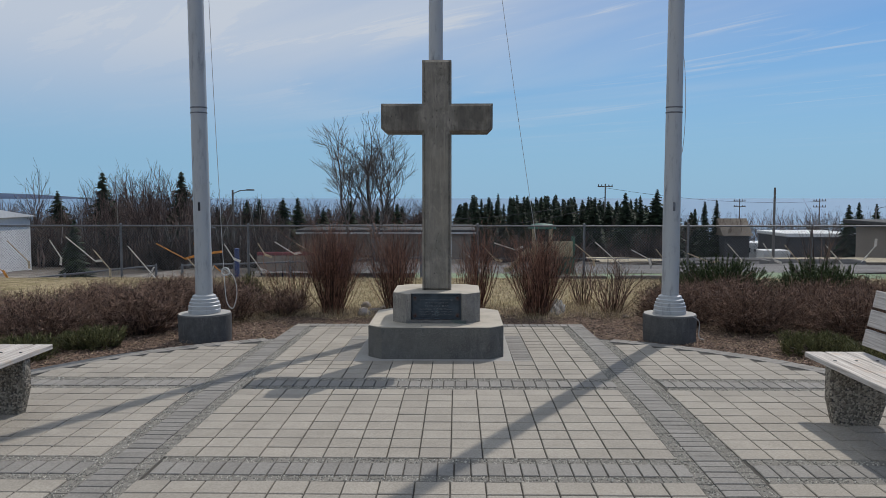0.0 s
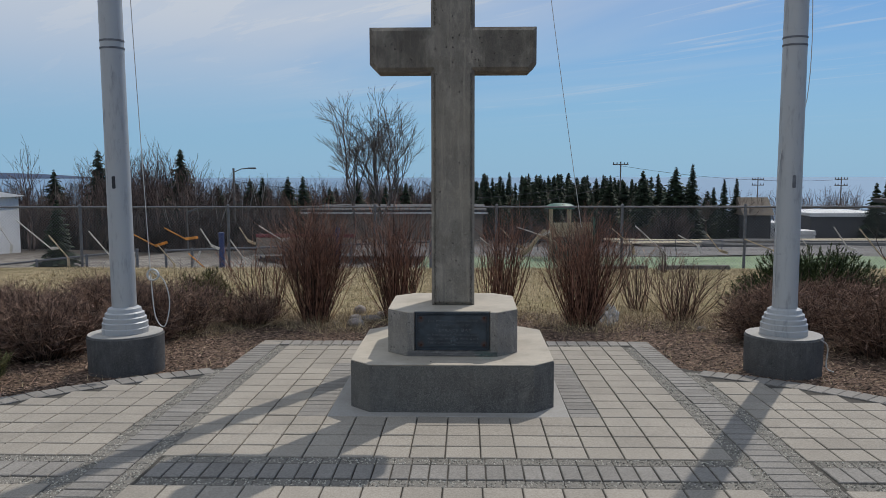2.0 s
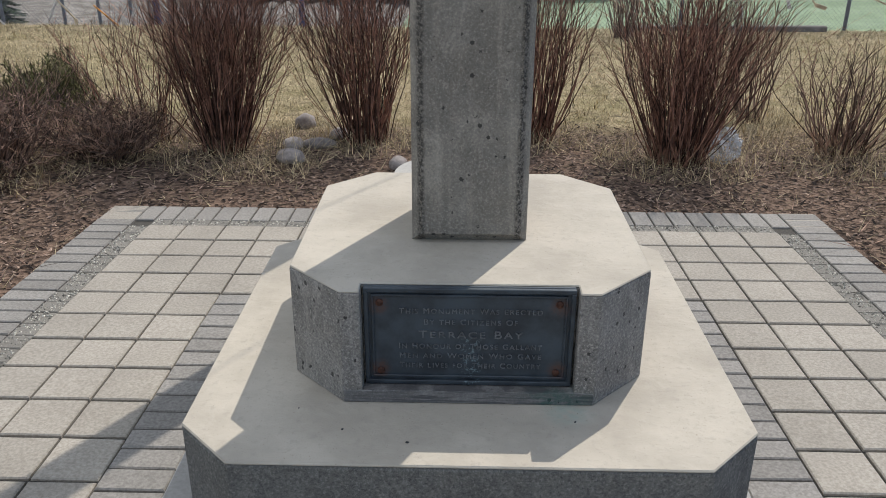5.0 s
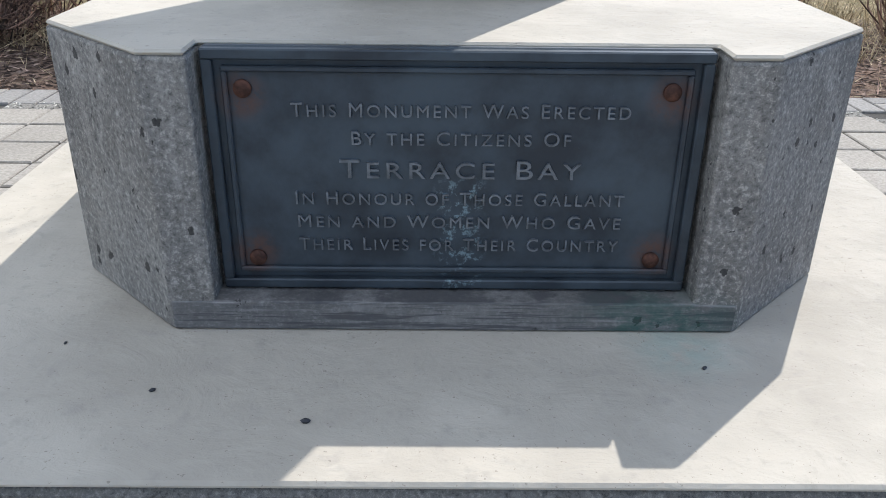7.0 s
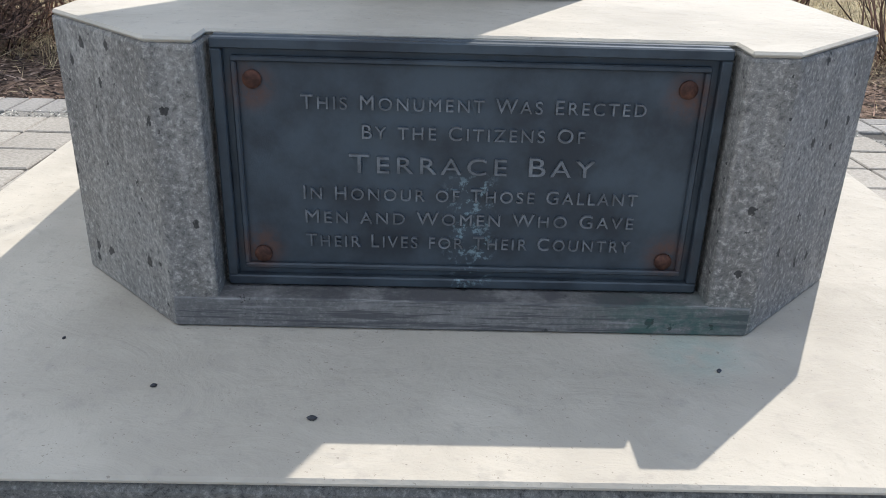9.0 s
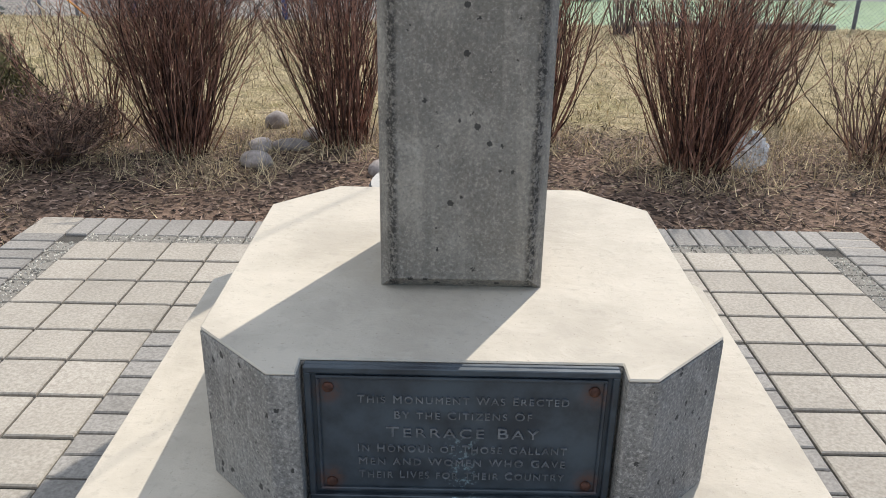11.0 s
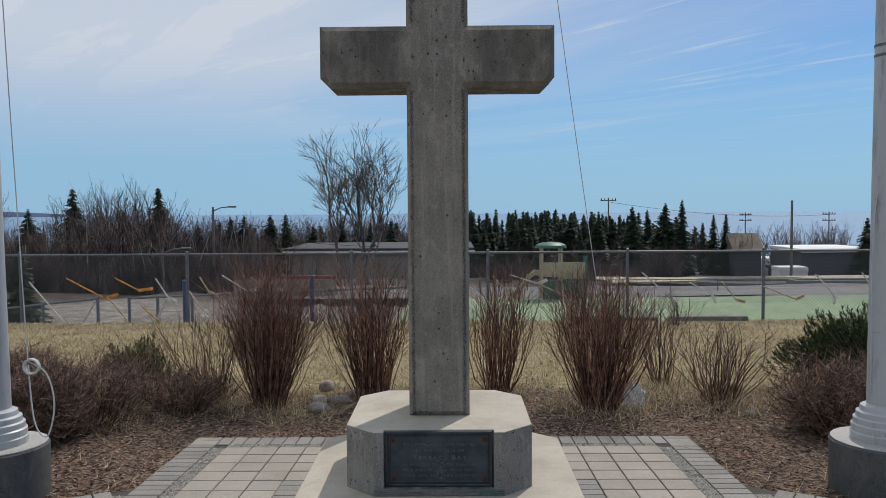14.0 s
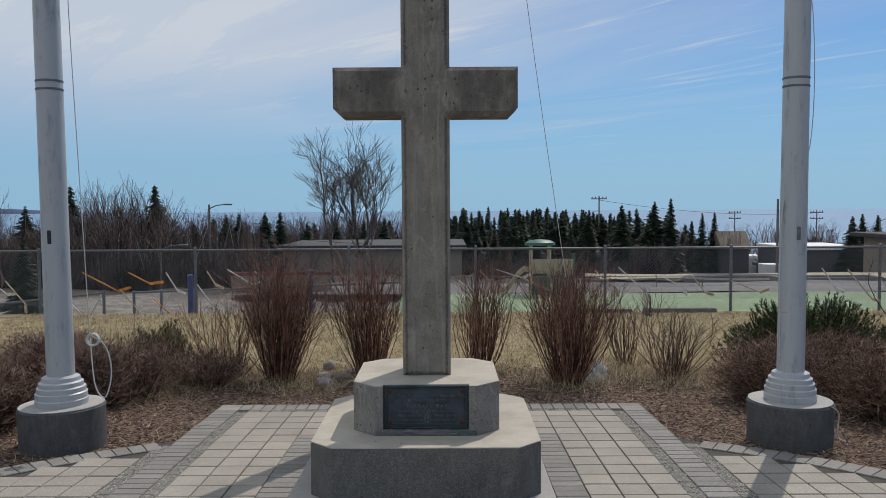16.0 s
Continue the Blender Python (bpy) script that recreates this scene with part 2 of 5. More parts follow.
def soil(k):
    """Bark mulch round the plaza, dry lawn behind it, turf and brush beyond the fence."""
    split = k.n("ShaderNodeSeparateXYZ")
    k.set(split.inputs[0], k.place)
    y = split.outputs[1]
    grain = k.noise(k.place, 55, 7, 0.75)
    chips = k.n("ShaderNodeTexVoronoi", Scale=42.0)
    k.set(chips.inputs["Vector"], k.mapped(k.place, (1, 1, 0.5)))
    cloud = k.noise(k.place, 0.9, 5, 0.65)
    fine = k.noise(k.place, 9.0, 5, 0.7)
    chip_tone = k.n("ShaderNodeSeparateColor")
    k.set(chip_tone.inputs[0], chips.outputs["Color"])
    mulch = k.mix(chip_tone.outputs[0], (0.022, 0.014, 0.011, 1), (0.25, 0.17, 0.125, 1))
    mulch = k.mix(k.ramp(fine, 0.55, 0.75, 0, 0.6), mulch, (0.20, 0.15, 0.10, 1))
    lawn = k.mix(k.ramp(grain, 0.3, 0.7), (0.20, 0.15, 0.085, 1), (0.53, 0.435, 0.265, 1))
    lawn = k.mix(k.ramp(cloud, 0.5, 0.72, 0, 0.4), lawn, (0.24, 0.22, 0.085, 1))
    lawn = k.mix(k.ramp(fine, 0.48, 0.66, 0, 0.65), lawn, (0.12, 0.088, 0.05, 1))
    lawn = k.mix(k.ramp(k.noise(k.place, 2.6, 4, 0.6), 0.42, 0.66, 0, 0.7), lawn, (0.16, 0.135, 0.055, 1))
    lawn = k.mix(k.ramp(k.noise(k.mapped(k.place, (5, 9, 5)), 1.0, 5, 0.75), 0.54, 0.66, 0, 0.75), lawn, (0.085, 0.062, 0.038, 1))
    edge = k.math("ADD", y, k.math("ADD", k.math("MULTIPLY", cloud, 1.3), k.math("MULTIPLY", fine, 0.6)))
    c = k.mix(k.ramp(edge, 12.45, 13.05), mulch, lawn)
    brush = k.mix(k.ramp(k.noise(k.place, 0.25, 5, 0.6), 0.35, 0.65), (0.050, 0.042, 0.036, 1), (0.13, 0.11, 0.093, 1))
    gravel = k.mix(k.ramp(k.noise(k.place, 1.4, 6, 0.7), 0.35, 0.65), (0.17, 0.15, 0.128, 1), (0.34, 0.31, 0.275, 1))
    c = k.mix(k.ramp(y, 18.6, 20.5), c, gravel)
    c = k.mix(k.ramp(y, 44.0, 50.0), c, brush)
    finish(k, c, 0.95, k.math("ADD", grain, chips.outputs["Distance"]), 0.8, 0.02, 0.0, 0.15)


def water(k):
    ripple = k.noise(k.mapped(k.place, (0.01, 0.03, 1)), 1.0, 5, 0.6)
    finish(k, k.mix(ripple, (0.13, 0.235, 0.36, 1), (0.17, 0.285, 0.42, 1)), 0.6, ripple, 0.1, 1.0, 0.0, 0.2)


def grey_wood(k):
    fibre = k.noise(k.mapped(k.object, (60, 2.5, 60)), 1.0, 5, 0.65)
    blotch = k.noise(k.place, 7, 4, 0.6)
    c = k.mix(k.ramp(fibre, 0.3, 0.7), (0.34, 0.30, 0.27, 1), (0.62, 0.58, 0.54, 1))
    c = k.mix(k.ramp(blotch, 0.55, 0.75, 0, 0.6), c, (0.50, 0.36, 0.25, 1))
    finish(k, c, 0.8, fibre, 0.4, 0.004, 0, 0.3)


def pebbled(k):
    v = k.n("ShaderNodeTexVoronoi", Scale=75.0)
    k.set(v.inputs["Vector"], k.place)
    tone = k.n("ShaderNodeSeparateColor")
    k.set(tone.inputs[0], v.outputs["Color"])
    c = k.mix(tone.outputs[0], (0.10, 0.085, 0.065, 1), (0.42, 0.37, 0.30, 1))
    c = k.mix(k.ramp(v.outputs["Distance"], 0.5, 0.9), c, (0.07, 0.065, 0.06, 1))
    finish(k, c, 0.85, k.math("MULTIPLY", v.outputs["Distance"], -1.0), 0.8, 0.008, 0, 0.3)


M = {
    "shaft": material("board_formed_concrete", concrete((0.25, 0.226, 0.192), 0.50, True, None, 0.130, False, 0.55, 0.8)),
    "plinth": material("raw_concrete", concrete((0.235, 0.221, 0.203), 0.35, True, (0.225, 7.49, 0.325), 0.0, False, 0.9, 1.6)),
    "plinth_foot": material("board_grained_concrete", concrete((0.19, 0.182, 0.176), 0.1, True, (0.225, 7.49, 0.325), 0.0, True, 0.35)),
    "base": material("weathered_concrete", concrete((0.13, 0.127, 0.121), 0.12, False)),
    "slab": material("slab_concrete", speckled((0.33, 0.315, 0.29), (0.40, 0.385, 0.36), 80, 0.85, 3)),
    "cream": material("cream_coating", cream_coat),
    "bronze": material("dark_bronze", bronze),
    # paler than the plaque: highlights on the letters' relief put into their colour
    "letter": material("highlit_bronze_letters", plain((0.15, 0.162, 0.175), 0.42, 0.4, 60, 0.3)),
    "rust": material("rusty_screw", plain((0.085, 0.036, 0.023), 0.7, 0.3, 90, 0.5)),
    "paver": material("light_paver", speckled((0.265, 0.236, 0.198), (0.395, 0.36, 0.308), 95, 0.85, 2.2, 0.8, 0.3, 0.07)),
    "paver_far": material("light_paver_field", speckled((0.265, 0.236, 0.198), (0.395, 0.36, 0.308), 95, 0.85, 2.2, 0.8, 0.3, 0.07, "island")),
    "dark_paver": material("grey_paver", speckled((0.185, 0.172, 0.155), (0.30, 0.282, 0.258), 95, 0.85, 3, 0.8, 0.3, 0.10)),
    "dark_paver_far": material("grey_paver_field", speckled((0.185, 0.172, 0.155), (0.30, 0.282, 0.258), 95, 0.85, 3, 0.8, 0.3, 0.10, "island")),
    "joint": material("joint_sand", speckled((0.045, 0.041, 0.036), (0.10, 0.092, 0.08), 150, 0.95, 5)),
    "pebble": material("pebbles", bark((0.24, 0.225, 0.19), (0.46, 0.43, 0.37), 60, 0.6)),
    "pebble_bed": material("pebble_mortar", speckled((0.15, 0.14, 0.122), (0.27, 0.25, 0.22), 180, 0.95, 5)),
    "soil": material("mulch_and_dry_lawn", soil),
    "chip": material("bark_chips", bark((0.06, 0.039, 0.029), (0.34, 0.24, 0.18), 25, 0.85)),
    "straw": material("dry_grass", bark((0.30, 0.225, 0.125), (0.60, 0.49, 0.305), 12, 0.6)),
    "dogwood": material("red_brown_stems", bark((0.085, 0.040, 0.028), (0.27, 0.14, 0.095), 14, 0.85)),
    "spirea": material("brown_twigs", bark((0.09, 0.053, 0.040), (0.28, 0.18, 0.13), 14, 0.8)),
    "needle": material("dark_green_needles", bark((0.022, 0.036, 0.012), (0.070, 0.095, 0.030), 9, 0.5)),
    "moss": material("juniper_green", bark((0.06, 0.066, 0.022), (0.19, 0.175, 0.075), 9, 0.6)),
    "spruce": material("spruce_green", bark((0.014, 0.024, 0.014), (0.035, 0.052, 0.026), 2, 0.5)),
    "birch": material("pale_bark", bark((0.075, 0.062, 0.055), (0.20, 0.175, 0.158), 3, 0.4)),
    "twig": material("woodland_twigs", bark((0.070, 0.047, 0.041), (0.185, 0.135, 0.115), 2, 0.7)),
    "brush": material("dark_brush", bark((0.014, 0.010, 0.009), (0.135, 0.10, 0.085), 0.45, 0.85)),
    "trunk": material("pale_trunks", bark((0.16, 0.14, 0.125), (0.40, 0.37, 0.34), 2, 0.4)),
    "stone": material("field_stone", speckled((0.25, 0.215, 0.195), (0.40, 0.355, 0.33), 40, 0.8, 6, 0.8, 0.2, 0.2)),
    "galvanized": material("galvanized_steel", plain((0.155, 0.16, 0.175), 0.55, 0.3, 20, 0.2)),
    "wire": material("fence_wire", plain((0.17, 0.178, 0.19), 0.6, 0.2, 20, 0.2)),
    "pole": material("scuffed_white_paint", white_pole),
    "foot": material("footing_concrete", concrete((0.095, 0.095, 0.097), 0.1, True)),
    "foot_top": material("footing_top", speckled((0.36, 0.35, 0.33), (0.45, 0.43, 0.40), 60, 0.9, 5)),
    "rope": material("white_rope", plain((0.55, 0.55, 0.54), 0.8, 0, 200, 0.2)),
    "black": material("black_fitting", plain((0.03, 0.03, 0.035), 0.5, 0, 40, 0.3)),
    "bench_wood": material("weathered_bench_wood", grey_wood),
    "aggregate": material("exposed_aggregate", pebbled),
    "orange_stick": material("orange_stick", plain((0.62, 0.25, 0.05), 0.6, 0, 12, 0.3)),
    "tan_stick": material("tan_wood_stick", plain((0.50, 0.40, 0.28), 0.65, 0, 12, 0.3)),
    "white_stick": material("pale_stick", plain((0.62, 0.58, 0.53), 0.6, 0, 12, 0.2)),
    "blue": material("blue_paint", plain((0.035, 0.055, 0.16), 0.5)),
    "red": material("red_paint", plain((0.22, 0.05, 0.06), 0.5)),
    "lake": material("lake_water", water),
    "court": material("green_court", speckled((0.20, 0.27, 0.155), (0.27, 0.34, 0.21), 3, 0.9, 0.2)),
    "asphalt": material("pale_asphalt", speckled((0.17, 0.16, 0.155), (0.22, 0.21, 0.20), 4, 0.9, 0.2)),
    "sand": material("play_sand", speckled((0.40, 0.34, 0.24), (0.48, 0.42, 0.31), 4, 0.9, 0.3)),
    "beige": material("beige_cladding", speckled((0.27, 0.225, 0.18), (0.34, 0.285, 0.235), 5, 0.85, 0.4)),
    "white_wall": material("white_cladding", speckled((0.70, 0.70, 0.69), (0.78, 0.78, 0.77), 5, 0.7, 0.4)),
    "dark_roof": material("dark_roofing", speckled((0.05, 0.05, 0.052), (0.09, 0.09, 0.09), 5, 0.85, 0.4)),
    "dark_wall": material("dark_cladding", speckled((0.07, 0.07, 0.075), (0.11, 0.11, 0.115), 5, 0.85, 0.4)),
    "brown_roof": material("brown_roofing", speckled((0.17, 0.14, 0.11), (0.24, 0.20, 0.16), 5, 0.85, 0.4)),
    "play_tan": material("tan_plastic", plain((0.44, 0.34, 0.23), 0.5, 0, 3, 0.1)),
    "play_green": material("green_plastic", plain((0.04, 0.12, 0.09), 0.5, 0, 3, 0.15)),
    "grey_wood": material("utility_pole_wood", plain((0.19, 0.17, 0.155), 0.85, 0, 8, 0.2)),
    "glass": material("window_glass", plain((0.02, 0.025, 0.03), 0.1, 0, 3, 0.1, 0.6)),
    "hill": material("far_wooded_hill", speckled((0.055, 0.085, 0.15), (0.07, 0.105, 0.18), 0.02, 0.95, 0.005)),
}


# ---------------------------------------------------------------- mesh helpers
class Build:
    """Collects vertices and faces for one mesh."""

    def __init__(self):
        self.v, self.f = [], []

    def box(self, x0, x1, y0, y1, z0, z1, m=None):
        i = len(self.v)
        pts = [(x, y, z) for z in (z0, z1) for y in (y0, y1) for x in (x0, x1)]
        self.v += [tuple(m @ Vector(p)) for p in pts] if m else pts
        self.f += [tuple(i + j for j in q) for q in ((0, 2, 3, 1), (4, 5, 7, 6), (0, 1, 5, 4), (2, 6, 7, 3), (0, 4, 6, 2), (1, 3, 7, 5))]
        return self

    def tube(self, points, radii, sides=4, caps=False):
        n, start = len(points), len(self.v)
        for i, p in enumerate(points):
            p = Vector(p)
            d = Vector(points[min(i + 1, n - 1)]) - Vector(points[max(i - 1, 0)])
            if d.length < 1e-9:
                d = Vector((0, 0, 1))
            d.normalize()
            a = d.cross(Vector((0.31, 0.87, 0.12)))
            if a.length < 0.05:
                a = d.cross(Vector((1, 0, 0)))
            a.normalize()
            b = d.cross(a)
            for s in range(sides):
                t = 2 * math.pi * s / sides
                self.v.append(tuple(p + (a * math.cos(t) + b * math.sin(t)) * radii[i]))
        for i in range(n - 1):
            for s in range(sides):
                q, r = start + i * sides, (s + 1) % sides
                self.f.append((q + s, q + r, q + sides + r, q + sides + s))
        if caps:
            self.f.append(tuple(range(start + sides - 1, start - 1, -1)))
            e = start + (n - 1) * sides
            self.f.append(tuple(range(e, e + sides)))
        return self

    def lathe(self, profile, sides=32, cx=0.0, cy=0.0):
        start = len(self.v)
        for r, z in profile:
            for s in range(sides):
                t = 2 * math.pi * s / sides
                self.v.append((cx + r * math.cos(t), cy + r * math.sin(t), z))
        for i in range(len(profile) - 1):
            for s in range(sides):
                q, r = start + i * sides, (s + 1) % sides
                self.f.append((q + s, q + r, q + sides + r, q + sides + s))
        self.f.append(tuple(start + s for s in range(sides - 1, -1, -1)))
        e = start + (len(profile) - 1) * sides
        self.f.append(tuple(e + s for s in range(sides)))
        return self

    def prism(self, outline, z0, z1):
        i, n = len(self.v), len(outline)
        self.v += [(x, y, z0) for x, y in outline] + [(x, y, z1) for x, y in outline]
        self.f += [tuple(range(i + n - 1, i - 1, -1)), tuple(range(i + n, i + 2 * n))]
        self.f += [(i + a, i + (a + 1) % n, i + n + (a + 1) % n, i + n + a) for a in range(n)]
        return self

    def mesh(self, name, mat, smooth=False, bevel=0.0, segments=1, skip_y=False):
        me = bpy.data.meshes.new(name)
        me.from_pydata(self.v, [], self.f)
        if bevel:
            bm = bmesh.new()
            bm.from_mesh(me)
            sharp = [e for e in bm.edges if len(e.link_faces) == 2 and e.calc_face_angle(0) > 0.5
                     and not (skip_y and abs(e.verts[0].co.y - e.verts[1].co.y) > 0.2)]
            bmesh.ops.bevel(bm, geom=sharp, offset=bevel, segments=segments, affect="EDGES", profile=0.5)
            bm.to_mesh(me)
            bm.free()
        me.materials.append(M[mat])
        if smooth:
            me.shade_smooth()
            me.set_sharp_from_angle(angle=radians(38))
        me.update()
        return me


def part(name, build, mat, parent, label="", smooth=False, bevel=0.0, segments=1, at=None):
    """Links a mesh as one part of a thing."""
    me = build.mesh(name, mat, smooth, bevel, segments) if isinstance(build, Build) else build
    ob = new(name, me)
    ob.parent = parent
    if at is not None:
        ob.matrix_basis = at
    return tagged(ob, label)


def thing(name, place, label, category, group="", kind="", turn=0.0):
    ob = new(name)
    ob.empty_display_size = 0.1
    ob.matrix_basis = pose(*place, 0, 0, turn)
    return tagged(ob, label, category, group, kind)


def mesh_from(name, verts, faces, mat):
    me = bpy.data.meshes.new(name)
    me.from_pydata(verts, [], faces)
    me.materials.append(M[mat])
    me.update()
    return me


# ---------------------------------------------------------------- the lie of the land
KNOTS_Y = np.array([-200, 4, 5.5, 7.3, 8.6, 9.93, 18.4, 21, 24, 30, 50, 75, 100, 140, 220, 320, 5000], float)
KNOTS_Z = np.array([.02, .018, .012, -.011, -.039, -.077, -.31, -1.0, -2.0, -2.75, -3.1, -4.2, -6.5, -10, -18, -27, -32], float)


def gz(y):
    return float(np.interp(y, KNOTS_Y, KNOTS_Z))


PLAZA_Y, PLAZA_R = 4.95, 4.2           # the round plaza
BACK_X, BACK_Y = 1.895, 9.93            # its straight bay behind the cross


def on_plaza(x, y, inset=0.0):
    return math.hypot(x, y - PLAZA_Y) < PLAZA_R - inset or (abs(x) < BACK_X - inset and y < BACK_Y - inset)


def land(x, y):
    z = gz(y)
    if on_plaza(x, y, 0.03):
        return z - 0.05
    rough = 0.014 if y < 30 else 0.3
    bank = 0.05 * math.exp(-((y - 11.2) / 0.9) ** 2)
    edge = max(0.0, min(1.0, (math.hypot(x, y - PLAZA_Y) - PLAZA_R) / 0.6)) if not (abs(x) < 2.4 and y > 7) else 0.5
    return z - 0.022 + (rough * noise.fractal(Vector((x * 2.2, y * 2.2, 0.3)), 1.0, 2.0, 4) + bank) * edge


def spaced(lo, hi, step, out_lo, out_hi, grow=1.22):
    mid = list(np.arange(lo, hi + step / 2, step))
    left, right, d = [], [], step
    x = lo
    while x > out_lo:
        d *= grow
        x -= d
        left.append(x)
    x, d = hi, step
    while x < out_hi:
        d *= grow
        x += d
        right.append(x)
    return left[::-1] + mid + right


xs, ys = spaced(-8, 8, 0.1, -4000, 4000), spaced(2.5, 19.0, 0.1, -400, 330)
verts = [(x, y, land(x, y)) for y in ys for x in xs]
nx = len(xs)
faces = [(j * nx + i, j * nx + i + 1, (j + 1) * nx + i + 1, (j + 1) * nx + i) for j in range(len(ys) - 1) for i in range(nx - 1)]
ground = new("ground", mesh_from("ground", verts, faces, "soil"))
ground.data.shade_smooth()
tagged(ground, "brown bark mulch beds and dry straw-coloured lawn sloping away", "ground", kind="structure")

b = Build()
b.v = [(-5000, 300, -25.6), (5000, 300, -25.6), (5000, 4700, -25.6), (-5000, 4700, -25.6)]
b.f = [(0, 1, 2, 3)]
lake = tagged(new("water", b.mesh("water", "lake")), "wide pale blue lake reaching to the horizon", "lake", kind="structure")

# wooded headland across the lake
random.seed(11)
b = Build()
shore = [(-4700 + i * 60, 4300) for i in range(46)]
for i, (x, y) in enumerate(shore):
    top = -25 + 62 * math.sin(math.pi * min(1, (45 - i) / 46 + 0.02)) ** 0.7 * (0.75 + 0.25 * noise.noise(Vector((x / 420, 0, 0))))
    b.v += [(x, y, -26), (x, y + 60, top), (x, y + 260, -26)]
for i in range(len(shore) - 1):
    q = i * 3
    b.f += [(q, q + 3, q + 4, q + 1), (q + 1, q + 4, q + 5, q + 2)]
tagged(new("backdrop_headland", b.mesh("backdrop_headland", "hill", True)), "dark blue wooded headland across the lake", "hill", kind="structure")


# ---------------------------------------------------------------- cross monument
CY = 7.95                              # middle of the monument


def octagon(half, cut, notch=None):
    pts = [(-half + cut, -half), (half - cut, -half), (half, -half + cut), (half, half - cut),
           (half - cut, half), (-half + cut, half), (-half, half - cut), (-half, -half + cut)]
    if notch:
        x, d = notch
        pts[1:1] = [(-x, -half), (-x, -half + d), (x, -half + d), (x, -half)]
    return pts


monument = thing("cross_monument", (0, CY, -0.02), "grey concrete cross on a stepped cream-topped plinth with bronze plaque", "monument")
part("base", Build().prism([(x, y - 0.014) for x, y in octagon(0.693, 0.145)], -0.05, 0.328), "base", monument, "dark weathered concrete step", bevel=0.006)
part("base_top", Build().prism([(x, y - 0.014) for x, y in octagon(0.692, 0.145)], 0.328, 0.336), "cream", monument, "smooth cream-coated top", bevel=0.003)
part("plinth_foot", Build().box(-0.3115, 0.3115, -0.4595, -0.405, 0.337, 0.3725), "plinth_foot", monument, "board-grained concrete strip below the plaque", bevel=0.002)
part("plinth", Build().prism(octagon(0.458, 0.145, (0.263, 0.046)), 0.336, 0.640), "plinth", monument, "pitted raw concrete", bevel=0.004, segments=2)
part("plinth_top", Build().prism(octagon(0.457, 0.145, (0.264, 0.047)), 0.640, 0.646), "cream", monument, "smooth cream-coated top", bevel=0.0025)

H, A, CUT = 0.155, 0.592, 0.050         # half width of the shaft, half span of the arms
Z0, Z1, Z2, Z3 = 0.646, 2.320, 2.630, 3.085
outline = [(-H, Z0), (H, Z0), (H, Z1), (A - CUT, Z1), (A, Z1 + CUT), (A, Z2), (H, Z2), (H, Z3),
           (-H, Z3), (-H, Z2), (-A, Z2), (-A, Z1 + CUT), (-A + CUT, Z1), (-H, Z1)]
b = Build().prism([(x, z) for x, z in outline], -0.155, 0.155)
b.v = [(x, -z, y) for x, y, z in b.v]
part("cross", b.mesh("cross", "shaft", bevel=0.027, skip_y=True), None, monument, "board-formed concrete cross with chamfered edges")

# bronze plaque with raised border, letters and four screws
plaque = part("plaque", Build().box(-0.258, 0.258, -0.458 + 0.036, -0.458 + 0.048, 0.374, 0.643), "bronze", monument, "dark bronze plaque with raised lettering", bevel=0.003)
PZ0, PZ1, PF = 0.374, 0.643, -0.422
for name, inset, wide, deep in (("outer_border", 0.001, 0.011, 0.010), ("inner_border", 0.019, 0.006, 0.006)):
    b = Build()
    x, z0, z1 = 0.258 - inset, PZ0 + inset, PZ1 - inset
    for box in ((-x, x, z0, z0 + wide), (-x, x, z1 - wide, z1), (-x, -x + wide, z0 + wide, z1 - wide), (x - wide, x, z0 + wide, z1 - wide)):
        b.box(box[0], box[1], PF - deep, PF + 0.001, box[2], box[3])
    part(name, b, "bronze", plaque, bevel=0.0015)
for x in (-0.219, 0.219):
    for z in (0.409, 0.600):
        b = Build().lathe([(0.0095, 0), (0.0095, 0.003), (0.0065, 0.0055), (0.002, 0.006)], 14)
        b.v = [(x + p[0], PF - p[2], z + p[1]) for p in b.v]
        screw = part("screw", b, "rust", plaque, "rusty screw head", smooth=True)
        bpy.context.view_layer.update()
LINES = (("This Monument Was Erected", 0.350, 0.578), ("By the Citizens Of", 0.229, 0.548), ("Terrace Bay", 0.256, 0.5135),
         ("In Honour of Those Gallant", 0.354, 0.4805), ("Men and Women Who Gave", 0.352, 0.4535), ("Their Lives for Their Country", 0.352, 0.426))
